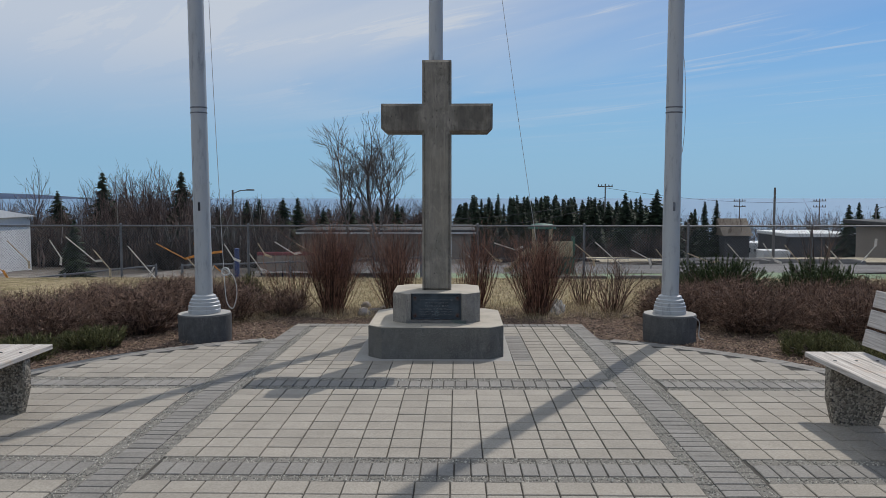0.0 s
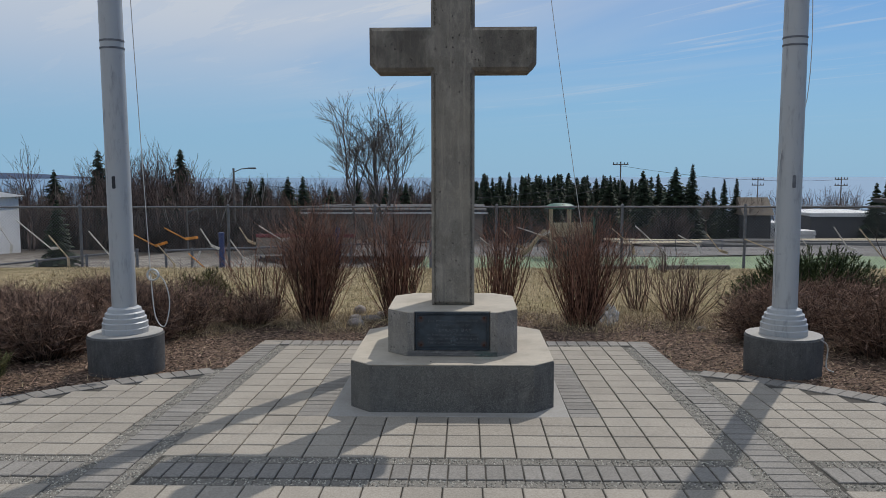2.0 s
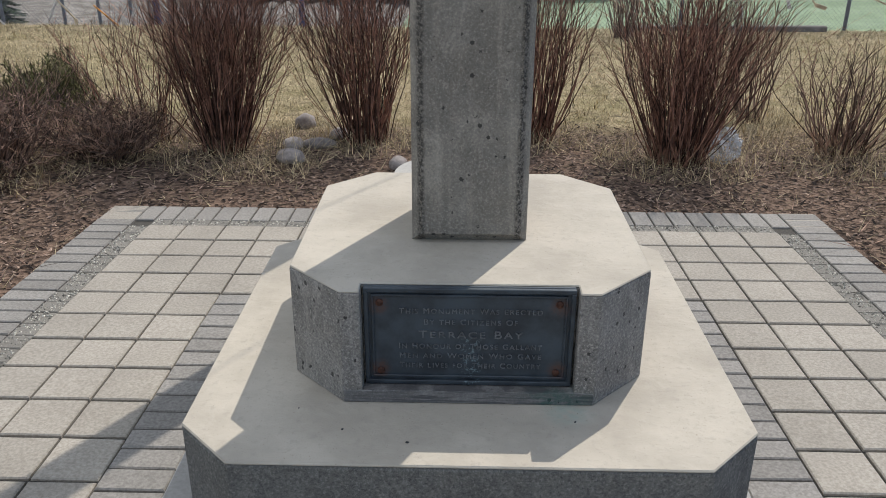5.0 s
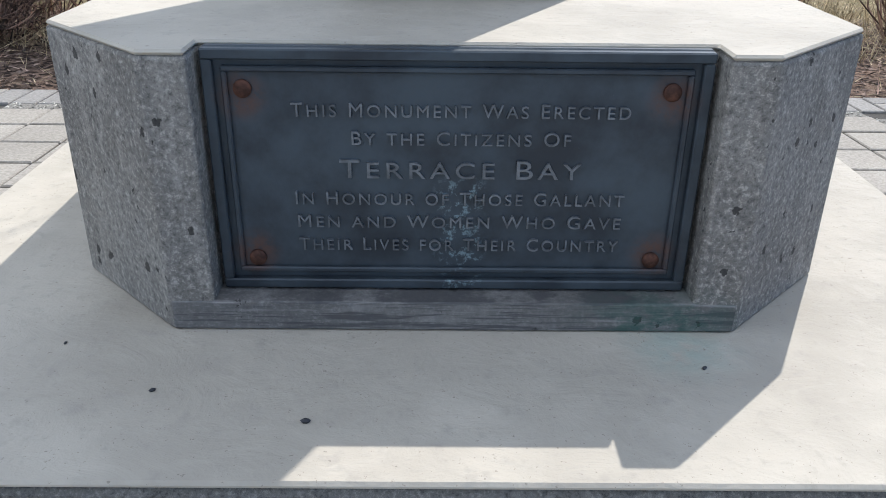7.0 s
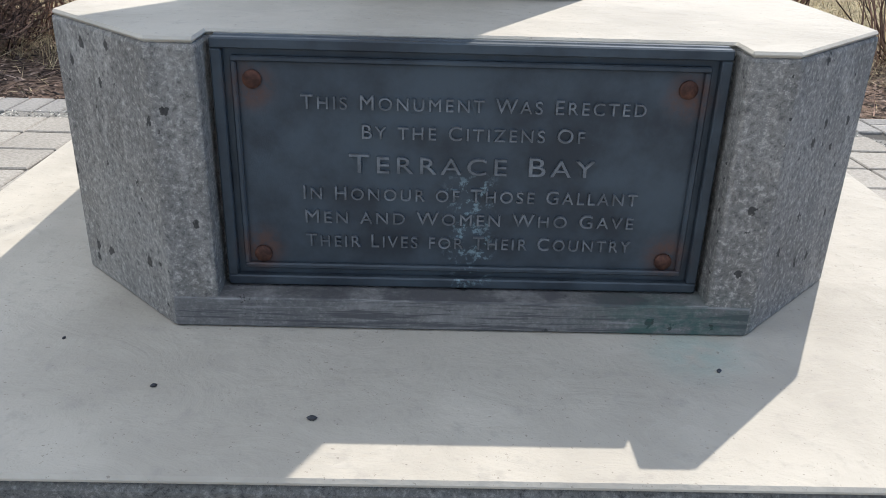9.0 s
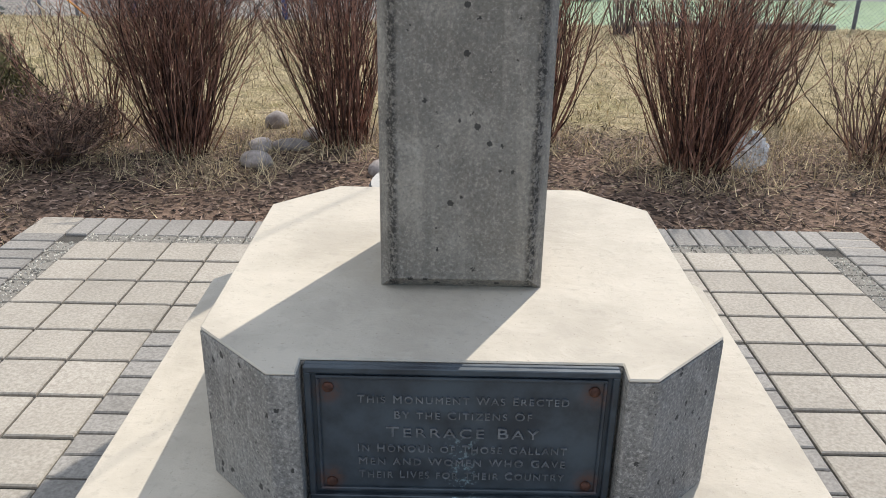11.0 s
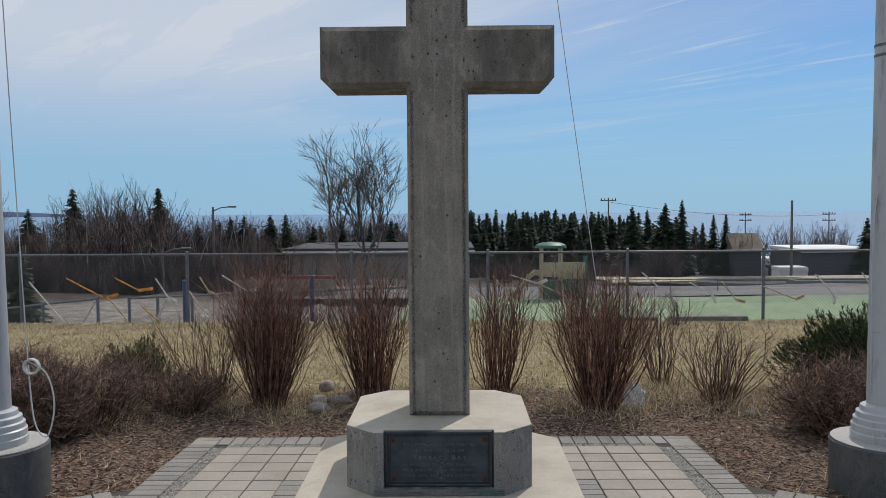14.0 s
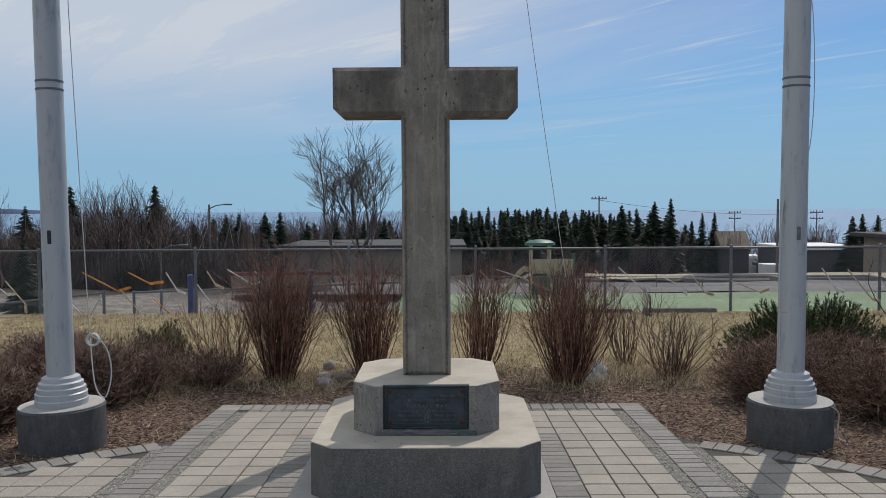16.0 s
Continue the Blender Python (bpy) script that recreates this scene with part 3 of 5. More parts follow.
for words, wide, z in LINES:
    font = bpy.data.curves.new("inscription", "FONT")
    font.body, font.align_x, font.align_y = words, "CENTER", "CENTER"
    font.small_caps_scale = 0.87
    for c in font.body_format:
        c.use_small_caps = True
    font.size, font.extrude, font.bevel_depth, font.space_character = 1.0, 0.0, 0.0, 1.25
    text = new("inscription_line", font)
    bpy.context.view_layer.update()
    size = text.dimensions.x
    me = bpy.data.meshes.new_from_object(text.evaluated_get(bpy.context.evaluated_depsgraph_get()))
    bpy.data.objects.remove(text)
    s = wide / size
    tall = (0.0205 if words == "Terrace Bay" else 0.0148) / 0.70
    bm = bmesh.new()
    bm.from_mesh(me)
    extruded = bmesh.ops.extrude_face_region(bm, geom=bm.faces[:])
    bmesh.ops.translate(bm, vec=(0, 0, 1), verts=[g for g in extruded["geom"] if isinstance(g, bmesh.types.BMVert)])
    bm.faces.index_update()
    for v in bm.verts:
        v.co = (0.004 + v.co.x * s, PF + 0.0005 - 0.004 * v.co.z, z + v.co.y * tall)
    bm.verts.ensure_lookup_table()
    bm.verts.index_update()
    seen = set()
    for first in bm.verts:
        if first.index in seen:
            continue
        group, queue = [], [first]
        seen.add(first.index)
        while queue:
            v = queue.pop()
            group.append(v)
            for e in v.link_edges:
                o = e.other_vert(v)
                if o.index not in seen:
                    seen.add(o.index)
                    queue.append(o)
        order = {v.index: n for n, v in enumerate(group)}
        polys = {f.index: [order[v.index] for v in f.verts] for v0 in group for f in v0.link_faces}
        part("letter", mesh_from("letter", [tuple(v.co) for v in group], list(polys.values()), "letter"), None, plaque)
    bm.free()

slab = part("slab", Build().prism([(-0.822, -0.80), (0.776, -0.80), (0.776, 0.86), (-0.822, 0.86)], -0.09, 0.012), "slab", monument, "pale concrete footing slab", bevel=0.004)


for i, (x, y, s) in enumerate(((-0.142, 7.327, 0.0055), (-0.30, 7.375, 0.004), (0.26, 7.42, 0.004), (-0.42, 7.46, 0.003))):
    b = Build().lathe([(s * 0.4, 0), (s * 0.6, s * 0.4), (s * 0.2, s * 0.8)], 6)
    b.v = [(px * 1.6, py, pz) for px, py, pz in b.v]
    bit = new("bark_crumb", b.mesh("bark_crumb", "black"))
    bit.matrix_basis = pose(x, y, 0.316, 0, 0, 25 * i)
    tagged(bit, "tiny dark crumb lying on the cream step", "debris", "crumbs on the step")


# ---------------------------------------------------------------- flagpoles
def flagpole(x, y, label, lean=0.0, fittings=True, hole="black"):
    base = gz(y)
    pole = thing("flagpole", (x, y, base), label, "flagpole", "flagpoles")
    pole.matrix_basis = pose(x, y, base, 0, lean, 0)
    # footing sides are much darker than the footing top
    part("footing", Build().lathe([(0.30, -0.1), (0.307, 0.285), (0.295, 0.298)], 40), "foot", pole, "round concrete footing with dark sides", smooth=True)
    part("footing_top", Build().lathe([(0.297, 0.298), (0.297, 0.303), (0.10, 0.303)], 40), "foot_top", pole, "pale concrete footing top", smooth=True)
    rings = [(0.185, 0.302), (0.187, 0.345), (0.181, 0.352), (0.183, 0.392), (0.172, 0.400), (0.172, 0.432), (0.158, 0.440), (0.156, 0.470),
             (0.138, 0.480), (0.132, 0.508), (0.105, 0.522)]
    part("collar", Build().lathe(rings, 40), "pole", pole, "stepped white-painted base collar", smooth=True)
    part("shaft", Build().lathe([(0.099, 0.50), (0.096, 1.5), (0.090, 4.0), (0.062, 10.5), (0.03, 10.53)], 28), "pole", pole, "scuffed white tapered shaft", smooth=True)
    part("finial", Build().lathe([(0.02, 10.53), (0.07, 10.58), (0.085, 10.64), (0.05, 10.70), (0.01, 10.72)], 20), "galvanized", pole, smooth=True)
    if fittings:
        b = Build().box(-0.014, 0.014, -0.101, -0.085, 1.50, 1.60)
        part("hand_hole", b, hole, pole, "small access slot", bevel=0.004)
        for z in (2.62, 2.68):
            part("band", Build().lathe([(0.0955, z), (0.0975, z + 0.008), (0.0955, z + 0.016)], 28), "galvanized", pole, smooth=True)
    return pole


POLE_L, POLE_R, POLE_C = (-2.745, 8.59), (2.705, 8.64), (-0.055, 9.62)
pole_l = flagpole(*POLE_L, "scuffed white steel flagpole on a round concrete footing beside shrubs", -0.6)
pole_r = flagpole(*POLE_R, "scuffed white steel flagpole on a round concrete footing beside shrubs", 0.2, True, "galvanized")
pole_c = flagpole(*POLE_C, "white steel flagpole standing behind the concrete cross", 0.0, False)


def rope(name, pts, radius, parent, label):
    """A smooth rope through some points, in the parent's space."""
    out = []
    for i in range(len(pts) - 1):
        p0, p1, p2, p3 = (Vector(pts[max(0, min(len(pts) - 1, i + j))]) for j in (-1, 0, 1, 2))
        for s in range(8):
            t = s / 8
            out.append(0.5 * ((2 * p1) + (p2 - p0) * t + (2 * p0 - 5 * p1 + 4 * p2 - p3) * t * t + (3 * p1 - p0 - 3 * p2 + p3) * t ** 3))
    out.append(Vector(pts[-1]))
    return part(name, Build().tube(out, [radius] * len(out), 5), "rope", parent, label, smooth=True)


rope("halyard", [(0.06, 0, 10.4), (0.12, -0.03, 6.5), (0.18, -0.05, 3.4), (0.235, -0.06, 1.5), (0.255, -0.06, 0.82)], 0.0035, pole_l, "thin white halyard")
rope("halyard_loop", [(0.26, -0.06, 0.82), (0.36, -0.05, 0.74), (0.40, -0.05, 0.55), (0.35, -0.05, 0.36), (0.275, -0.05, 0.45), (0.255, -0.06, 0.80)], 0.005, pole_l, "loose loop of white rope")
coil = [(0.275 + 0.045 * math.cos(a), -0.06 + 0.012 * math.sin(a * 0.3), 0.79 + 0.045 * math.sin(a)) for a in np.linspace(0, 8 * math.pi, 40)]
part("rope_coil", Build().tube(coil, [0.007] * 40, 5), "rope", pole_l, "coil of white rope", smooth=True)
rope("halyard", [(-0.06, -0.05, 10.4), (-0.095, -0.06, 4.2), (0.10, -0.02, 3.2), (0.098, -0.03, 2.2), (-0.097, -0.04, 1.75), (-0.098, -0.03, 0.6)], 0.0035, pole_r, "thin dark halyard wound on the shaft")
rope("cable", [(0.20, -0.23, 0.30), (0.31, -0.12, 0.22), (0.315, -0.10, 0.05), (0.36, -0.14, 0.015)], 0.006, pole_r, "pale cable")
rope("halyard", [(0.06, 0, 10.45), (0.50, 0.46, 7.0), (1.0, 0.98, 3.6), (1.42, 1.38, 1.05)], 0.0035, pole_c, "thin halyard slanting down into the shrubs")


# ---------------------------------------------------------------- benches
def bench(x, y, side):
    """A bench that runs along y; side is +1 where its back is towards +x."""
    b0 = thing("bench", (x, y, 0.0), "weathered wooden slat bench on pebbled concrete supports", "bench", "benches")
    for sy in (-0.45, 0.45):
        prof = [(-0.15, 0.0), (0.15, 0.0), (0.20, 0.16), (0.20, 0.43), (-0.20, 0.43), (-0.20, 0.20)]
        b = Build().prism([(px * side, pz) for px, pz in prof], -0.05, 0.05)
        b.v = [(px, sy + pz, py) for px, py, pz in b.v]
        part("support", b, "aggregate", b0, "exposed pebble concrete support", bevel=0.012)
    for i in range(3):
        cx = (-0.15 + i * 0.15) * side
        part("seat_slat", Build().box(cx - 0.070, cx + 0.070, -0.80, 0.80, 0.432, 0.470), "bench_wood", b0, bevel=0.004)
        for sy in (-0.45, 0.45):
            part("bolt", Build().lathe([(0.012, 0.470), (0.012, 0.474), (0.006, 0.476)], 10, cx, sy), "black", b0)
    for i in range(3):
        z = 0.58 + i * 0.145
        off = (0.235 + 0.035 * i) * side
        b = Build().box(-0.019, 0.019, -0.80, 0.80, -0.064, 0.064, pose(off, 0, z, 0, 12 * side, 0))
        part("back_slat", b, "bench_wood", b0, bevel=0.004)
    for sy in (-0.45, 0.45):
        b = Build().box(-0.02, 0.02, -0.03, 0.03, -0.30, 0.30, pose(0.285 * side, sy, 0.66, 0, 12 * side, 0))
        part("back_post", b, "galvanized", b0, bevel=0.004)
    return b0


bench(3.06, 4.42, 1)
bench(-3.20, 4.62, -1)


# ---------------------------------------------------------------- shrubs
def stem_shrub(name, x, y, height, spread, count, mat, seed, label, lean=0.0, twigs=2, thick=0.0044, group=""):
    """Bare stems that fan out of one crown, with finer twigs."""
    rnd = random.Random(seed)
    ob = thing(name, (x, y, land(x, y)), label, "shrub", group)
    stems, fine = Build(), Build()
    for i in range(count):
        a = rnd.uniform(0, 2 * math.pi)
        r0 = 0.16 * spread * math.sqrt(rnd.random())
        out = spread * (rnd.random() ** 0.8) * (0.78 if rnd.random() < 0.12 else 0.58)
        h = height * rnd.uniform(0.62, 1.08) * (1 - 0.25 * (out / spread) ** 2)
        p = Vector((r0 * math.cos(a), r0 * math.sin(a), -0.03))
        end = Vector((out * math.cos(a) + lean * h, out * math.sin(a), h))
        bend = Vector((rnd.gauss(0, 0.07), rnd.gauss(0, 0.07), 0.06 * height))
        pts = []
        for s in range(6):
            t = s / 5
            q = p.lerp(end, t) + bend * (4 * t * (1 - t)) + Vector((rnd.gauss(0, 0.012), rnd.gauss(0, 0.012), 0))
            pts.append(q)
        w = thick * rnd.uniform(0.6, 1.25)
        stems.tube(pts, [w, w * 0.9, w * 0.75, w * 0.6, w * 0.45, w * 0.2], 4)
        for _ in range(twigs):
            t = rnd.uniform(0.3, 0.95)
            k0 = int(t * 5)
            q = pts[k0].lerp(pts[min(5, k0 + 1)], t * 5 - k0)
            length = height * rnd.uniform(0.12, 0.34)
            d = Vector((rnd.gauss(0, 0.45) + 0.5 * math.cos(a), rnd.gauss(0, 0.45) + 0.5 * math.sin(a), rnd.uniform(0.5, 1.2))).normalized()
            q1 = q + d * length * 0.5 + Vector((0, 0, 0.02))
            q2 = q + d * length + Vector((rnd.gauss(0, .02), rnd.gauss(0, .02), 0.07 * length))
            fine.tube([q, q1, q2], [w * 0.4, w * 0.32, w * 0.12], 3)
    part("stem_mass", stems, mat, ob)["kind"] = "stuff"
    part("twig_mass", fine, mat, ob)["kind"] = "stuff"
    return ob


DOG = "bare red-stemmed shrub in a bark mulch bed"
stem_shrub("dogwood_shrub", -1.62, 11.10, 1.28, 0.88, 290, "dogwood", 1, DOG, 0.0, 6, group="bare shrubs")
stem_shrub("dogwood_shrub", -0.70, 11.40, 1.28, 0.95, 200, "dogwood", 2, DOG, -0.02, 5, group="bare shrubs")
stem_shrub("dogwood_shrub", 0.50, 11.45, 1.25, 0.68, 120, "dogwood", 3, DOG, 0.04, 4, group="bare shrubs")
stem_shrub("dogwood_shrub", 1.38, 10.95, 1.18, 0.95, 260, "dogwood", 4, DOG, 0.02, 5, group="bare shrubs")
stem_shrub("dogwood_shrub", -2.25, 11.35, 0.95, 1.0, 60, "dogwood", 5, "sparse bare shrub with arching red stems", -0.1, 3, group="bare shrubs")
stem_shrub("dogwood_shrub", 2.50, 11.15, 0.72, 0.85, 75, "spirea", 6, "low sparse bare shrub in mulch", 0.05, 3, 0.005, group="bare shrubs")
stem_shrub("dogwood_shrub", 2.25, 12.2, 0.80, 0.6, 40, "spirea", 7, "low sparse bare shrub on dry lawn", 0.0, 3, 0.005, group="bare shrubs")
stem_shrub("dogwood_shrub", -3.0, 11.0, 0.62, 0.8, 70, "spirea", 8, "tangled low tan shrub in mulch", 0.0, 3, 0.004, group="bare shrubs")
stem_shrub("dogwood_shrub", 7.3, 15.2, 1.5, 1.0, 22, "twig", 9, "thin bare sapling cluster near the fence", 0.0, 4, 0.009, group="bare shrubs")
stem_shrub("dogwood_shrub", 2.2, 17.4, 1.05, 0.9, 45, "twig", 10, "bare shrub growing at the wire fence", 0.0, 3, 0.007, group="bare shrubs")
stem_shrub("dogwood_shrub", 3.9, 17.6, 0.6, 0.8, 25, "twig", 12, "bare shrub growing at the wire fence", 0.0, 3, 0.006, group="bare shrubs")


def twig_mound(x, y, wide, tall, seed, mat="spirea", count=950, label="dense dome of bare brown twigs beside the plaza"):
    """A clipped shrub of countless fine bare twigs."""
    rnd = random.Random(seed)
    ob = thing("spirea_shrub", (x, y, land(x, y)), label, "shrub", "clipped shrubs")
    stems, fine = Build(), Build()
    for i in range(count):
        a, e = rnd.uniform(0, 2 * math.pi), math.acos(rnd.uniform(0.02, 1))
        lump = 0.86 + 0.2 * noise.noise(Vector((math.cos(a) * 2 + seed, math.sin(a) * 2, e * 2)))
        r = lump * rnd.uniform(0.75, 1.08)
        end = Vector((wide * r * math.sin(e) * math.cos(a), wide * r * math.sin(e) * math.sin(a), tall * r * math.cos(e) ** 0.7 + 0.03))
        p = Vector((end.x * 0.35 + rnd.gauss(0, .05), end.y * 0.35 + rnd.gauss(0, .05), -0.02))
        mid = p.lerp(end, 0.55) + Vector((rnd.gauss(0, .04), rnd.gauss(0, .04), 0.06))
        stems.tube([p, mid, end], [0.0045, 0.0035, 0.0012], 3)
        for _ in range(4):
            t = rnd.uniform(0.35, 1.0)
            q = mid.lerp(end, t)
            d = Vector((rnd.gauss(0, 1), rnd.gauss(0, 1), rnd.gauss(0.5, 0.6))).normalized() * rnd.uniform(0.05, 0.16)
            fine.tube([q, q + d * 0.6, q + d + Vector((0, 0, 0.015))], [0.0024, 0.002, 0.0008], 3)
    part("stem_mass", stems, mat, ob)["kind"] = "stuff"
    part("twig_mass", fine, mat, ob)["kind"] = "stuff"
    return ob


for i, (x, y, wd, tl) in enumerate(((-4.7, 8.5, 0.75, 0.62), (-3.75, 9.15, 0.62, 0.66), (-5.9, 8.9, 0.9, 0.7), (-3.15, 9.95, 0.50, 0.62), (-4.6, 10.0, 0.8, 0.6),
                                   (3.15, 10.05, 0.58, 0.66), (3.95, 9.45, 0.70, 0.70), (4.95, 8.9, 0.75, 0.68), (6.0, 8.9, 0.8, 0.7), (5.0, 10.2, 0.8, 0.62),
                                   (-3.9, 10.9, 0.7, 0.6), (5.9, 10.0, 0.8, 0.7), (4.0, 10.6, 0.6, 0.6))):
    twig_mound(x, y, wd, tl, 40 + i)


for i, (x, y, wd, tl) in enumerate(((-2.95, 10.45, 0.62, 0.62), (-2.35, 10.95, 0.5, 0.40))):
    twig_mound(x, y, wd, tl, 60 + i, "spirea", 300, "sparse tangle of tan twigs in mulch")


def green_mound(name, x, y, wide, tall, seed, mat, count, label):
    """A low evergreen: short limbs that carry many needle sprays."""
    rnd = random.Random(seed)
    ob = thing(name, (x, y, land(x, y)), label, "shrub", "evergreen shrubs")
    limbs, leaves = Build(), Build()
    for i in range(count):
        a, e = rnd.uniform(0, 2 * math.pi), math.acos(rnd.uniform(0.0, 1))
        lump = 0.8 + 0.35 * noise.noise(Vector((math.cos(a) * 1.6 + seed, math.sin(a) * 1.6, e * 1.5)))
        r = lump * rnd.uniform(0.6, 1.05)
        tip = Vector((wide * r * math.sin(e) * math.cos(a), wide * r * math.sin(e) * math.sin(a), tall * r * math.cos(e) ** 0.6 + 0.03))
        if i % 4 == 0:
            limbs.tube([Vector((tip.x * 0.2, tip.y * 0.2, 0)), tip * 0.6, tip], [0.012, 0.008, 0.003], 3)
        axis = (tip * 0.7 + Vector((0, 0, 0.5))).normalized()
        for _ in range(20):
            d = (axis + Vector((rnd.gauss(0, .6), rnd.gauss(0, .6), rnd.gauss(0, .45)))).normalized() * rnd.uniform(0.03, 0.065)
            s = d.cross(Vector((rnd.gauss(0, 1), rnd.gauss(0, 1), rnd.gauss(0, 1)))).normalized() * 0.0045
            o = tip + axis * rnd.uniform(-0.06, 0.05)
            n = len(leaves.v)
            leaves.v += [tuple(o - s), tuple(o + s), tuple(o + d)]
            leaves.f.append((n, n + 1, n + 2))
    part("limb_mass", limbs, "twig", ob)["kind"] = "stuff"
    part("needle_mass", leaves, mat, ob)["kind"] = "stuff"
    return ob


green_mound("mugo_pine", 4.35, 12.0, 1.05, 0.84, 70, "needle", 1700, "dark green spreading mugo pine")
green_mound("mugo_pine", 5.9, 11.9, 0.95, 0.78, 71, "needle", 1400, "dark green spreading mugo pine")
green_mound("mugo_pine", -3.15, 11.8, 0.48, 0.50, 72, "moss", 420, "small green mugo pine among dry shrubs")
for i, (x, y, wd) in enumerate(((-4.35, 7.35, 0.5), (-3.85, 8.0, 0.45), (-4.9, 6.7, 0.5), (4.05, 7.75, 0.5), (4.5, 7.1, 0.55), (4.8, 6.3, 0.5))):
    green_mound("juniper", x, y, wd, 0.16, 80 + i, "moss", 520, "low green creeping juniper along the paving edge")


# field stones in the bed
def stone(x, y, sx, sy, sz, seed, label="smooth rounded field stone lying in mulch"):
    bm = bmesh.new()
    bmesh.ops.create_icosphere(bm, subdivisions=3, radius=1.0)
    for v in bm.verts:
        k = 1 + 0.16 * noise.noise(v.co * 1.3 + Vector((seed, 0, 0))) + 0.05 * noise.noise(v.co * 4 + Vector((0, seed, 0)))
        v.co = Vector((v.co.x * sx * k, v.co.y * sy * k, v.co.z * sz * k))
    me = bpy.data.meshes.new("rock")
    bm.to_mesh(me)
    bm.free()
    me.materials.append(M["stone"])
    me.shade_smooth()
    ob = new("rock", me)
    ob.matrix_basis = pose(x, y, land(x, y) + sz * 0.45, 0, 0, seed * 47)
    return tagged(ob, label, "rock", "field stones")


for i, s in enumerate(((-1.21, 11.85, .085, .07, .075), (-1.17, 11.17, .095, .07, .055), (-1.13, 10.86, .11, .08, .055), (-1.0, 11.22, .12, .06, .045),
                       (-0.90, 11.5, .08, .07, .05), (-0.42, 10.75, .07, .06, .05), (2.60, 10.6, .05, .04, .03), (-2.9, 10.45, .07, .05, .03))):
    stone(*s, i + 1)

# crumpled clear plastic caught at the foot of a shrub
bm = bmesh.new()
bmesh.ops.create_icosphere(bm, subdivisions=3, radius=0.1)
for v in bm.verts:
    v.co *= 1 + 0.5 * noise.noise(v.co * 22)
    v.co.z *= 1.25
me = bpy.data.meshes.new("plastic_bag")
bm.to_mesh(me)
bm.free()


def film(k):
    k.set(k.shader.inputs["Base Color"], k.mix(k.noise(k.place, 30, 3), (0.55, 0.58, 0.6, 1), (0.8, 0.82, 0.84, 1)))
    k.set(k.shader.inputs["Roughness"], 0.2)
    k.set(k.shader.inputs["Alpha"], k.ramp(k.noise(k.place, 45, 3), 0.35, 0.6, 0.1, 0.55))


me.materials.append(material("clear_film", film))
bag = new("plastic_bag", me)
bag.matrix_basis = pose(1.68, 10.95, land(1.68, 10.95) + 0.10)
tagged(bag, "crumpled clear plastic bag caught in a shrub", "litter")


# ---------------------------------------------------------------- wire fences
def fence(name, p0, p1, top, bottom, posts, label, cell=0.065, wire=0.0022, rail=0.021, material_name="galvanized"):
    """Chain-link fence from p0 to p1; top and bottom are heights at both ends; posts are shares of the way."""
    ob = thing(name, (0, 0, 0), label, "fence")
    d = Vector((p1[0] - p0[0], p1[1] - p0[1]))
    length = d.length

    def at(s, z):
        return (p0[0] + d.x * s, p0[1] + d.y * s, z)

    def hi(s):
        return top[0] + (top[1] - top[0]) * s

    def lo(s):
        return bottom[0] + (bottom[1] - bottom[0]) * s
    for s in posts:
        part("post", Build().tube([at(s, lo(s) - 0.1), at(s, hi(s) + 0.03)], [rail * 1.35] * 2, 10, True), material_name, ob, smooth=True)
        part("post_cap", Build().lathe([(rail * 1.5, hi(s) + 0.03), (rail * 1.2, hi(s) + 0.055), (0.004, hi(s) + 0.065)], 10, *at(s, 0)[:2]), material_name, ob)
    part("top_rail", Build().tube([at(0, hi(0)), at(1, hi(1))], [rail] * 2, 10, True), material_name, ob, smooth=True)
    b = Build()
    tall = top[0] - bottom[0]
    n = int(length / cell)
    for sign in (1, -1):
        for i in range(-int(tall / cell) - 1, n + int(tall / cell) + 1):
            s0, s1 = i * cell / length, (i * cell + sign * tall) / length
            z0, z1 = 0.0, 1.0
            if s1 < s0:
                s0, s1, z0, z1 = s1, s0, 1.0, 0.0
            a0, a1 = max(s0, 0.0), min(s1, 1.0)
            if a1 <= a0:
                continue
            f0, f1 = (a0 - s0) / (s1 - s0), (a1 - s0) / (s1 - s0)
            h0, h1 = z0 + (z1 - z0) * f0, z0 + (z1 - z0) * f1
            q0, q1 = at(a0, lo(a0) + (hi(a0) - lo(a0)) * h0), at(a1, lo(a1) + (hi(a1) - lo(a1)) * h1)
            b.tube([q0, q1], [wire] * 2, 3)
    part("wire_mesh", b, "wire", ob, "galvanized diamond wire mesh")
    return ob


FY = 18.4
POSTS = (-13.9, -10.8, -7.75, -4.72, -1.75, 0.70, 3.2, 5.63, 8.5, 11.4, 13.9)
fence("chain_link_fence", (-14, FY), (14, FY), (0.90, 0.90), (-0.31, -0.31), [(x + 14) / 28 for x in POSTS], "galvanized chain-link fence with sticks woven into the mesh")


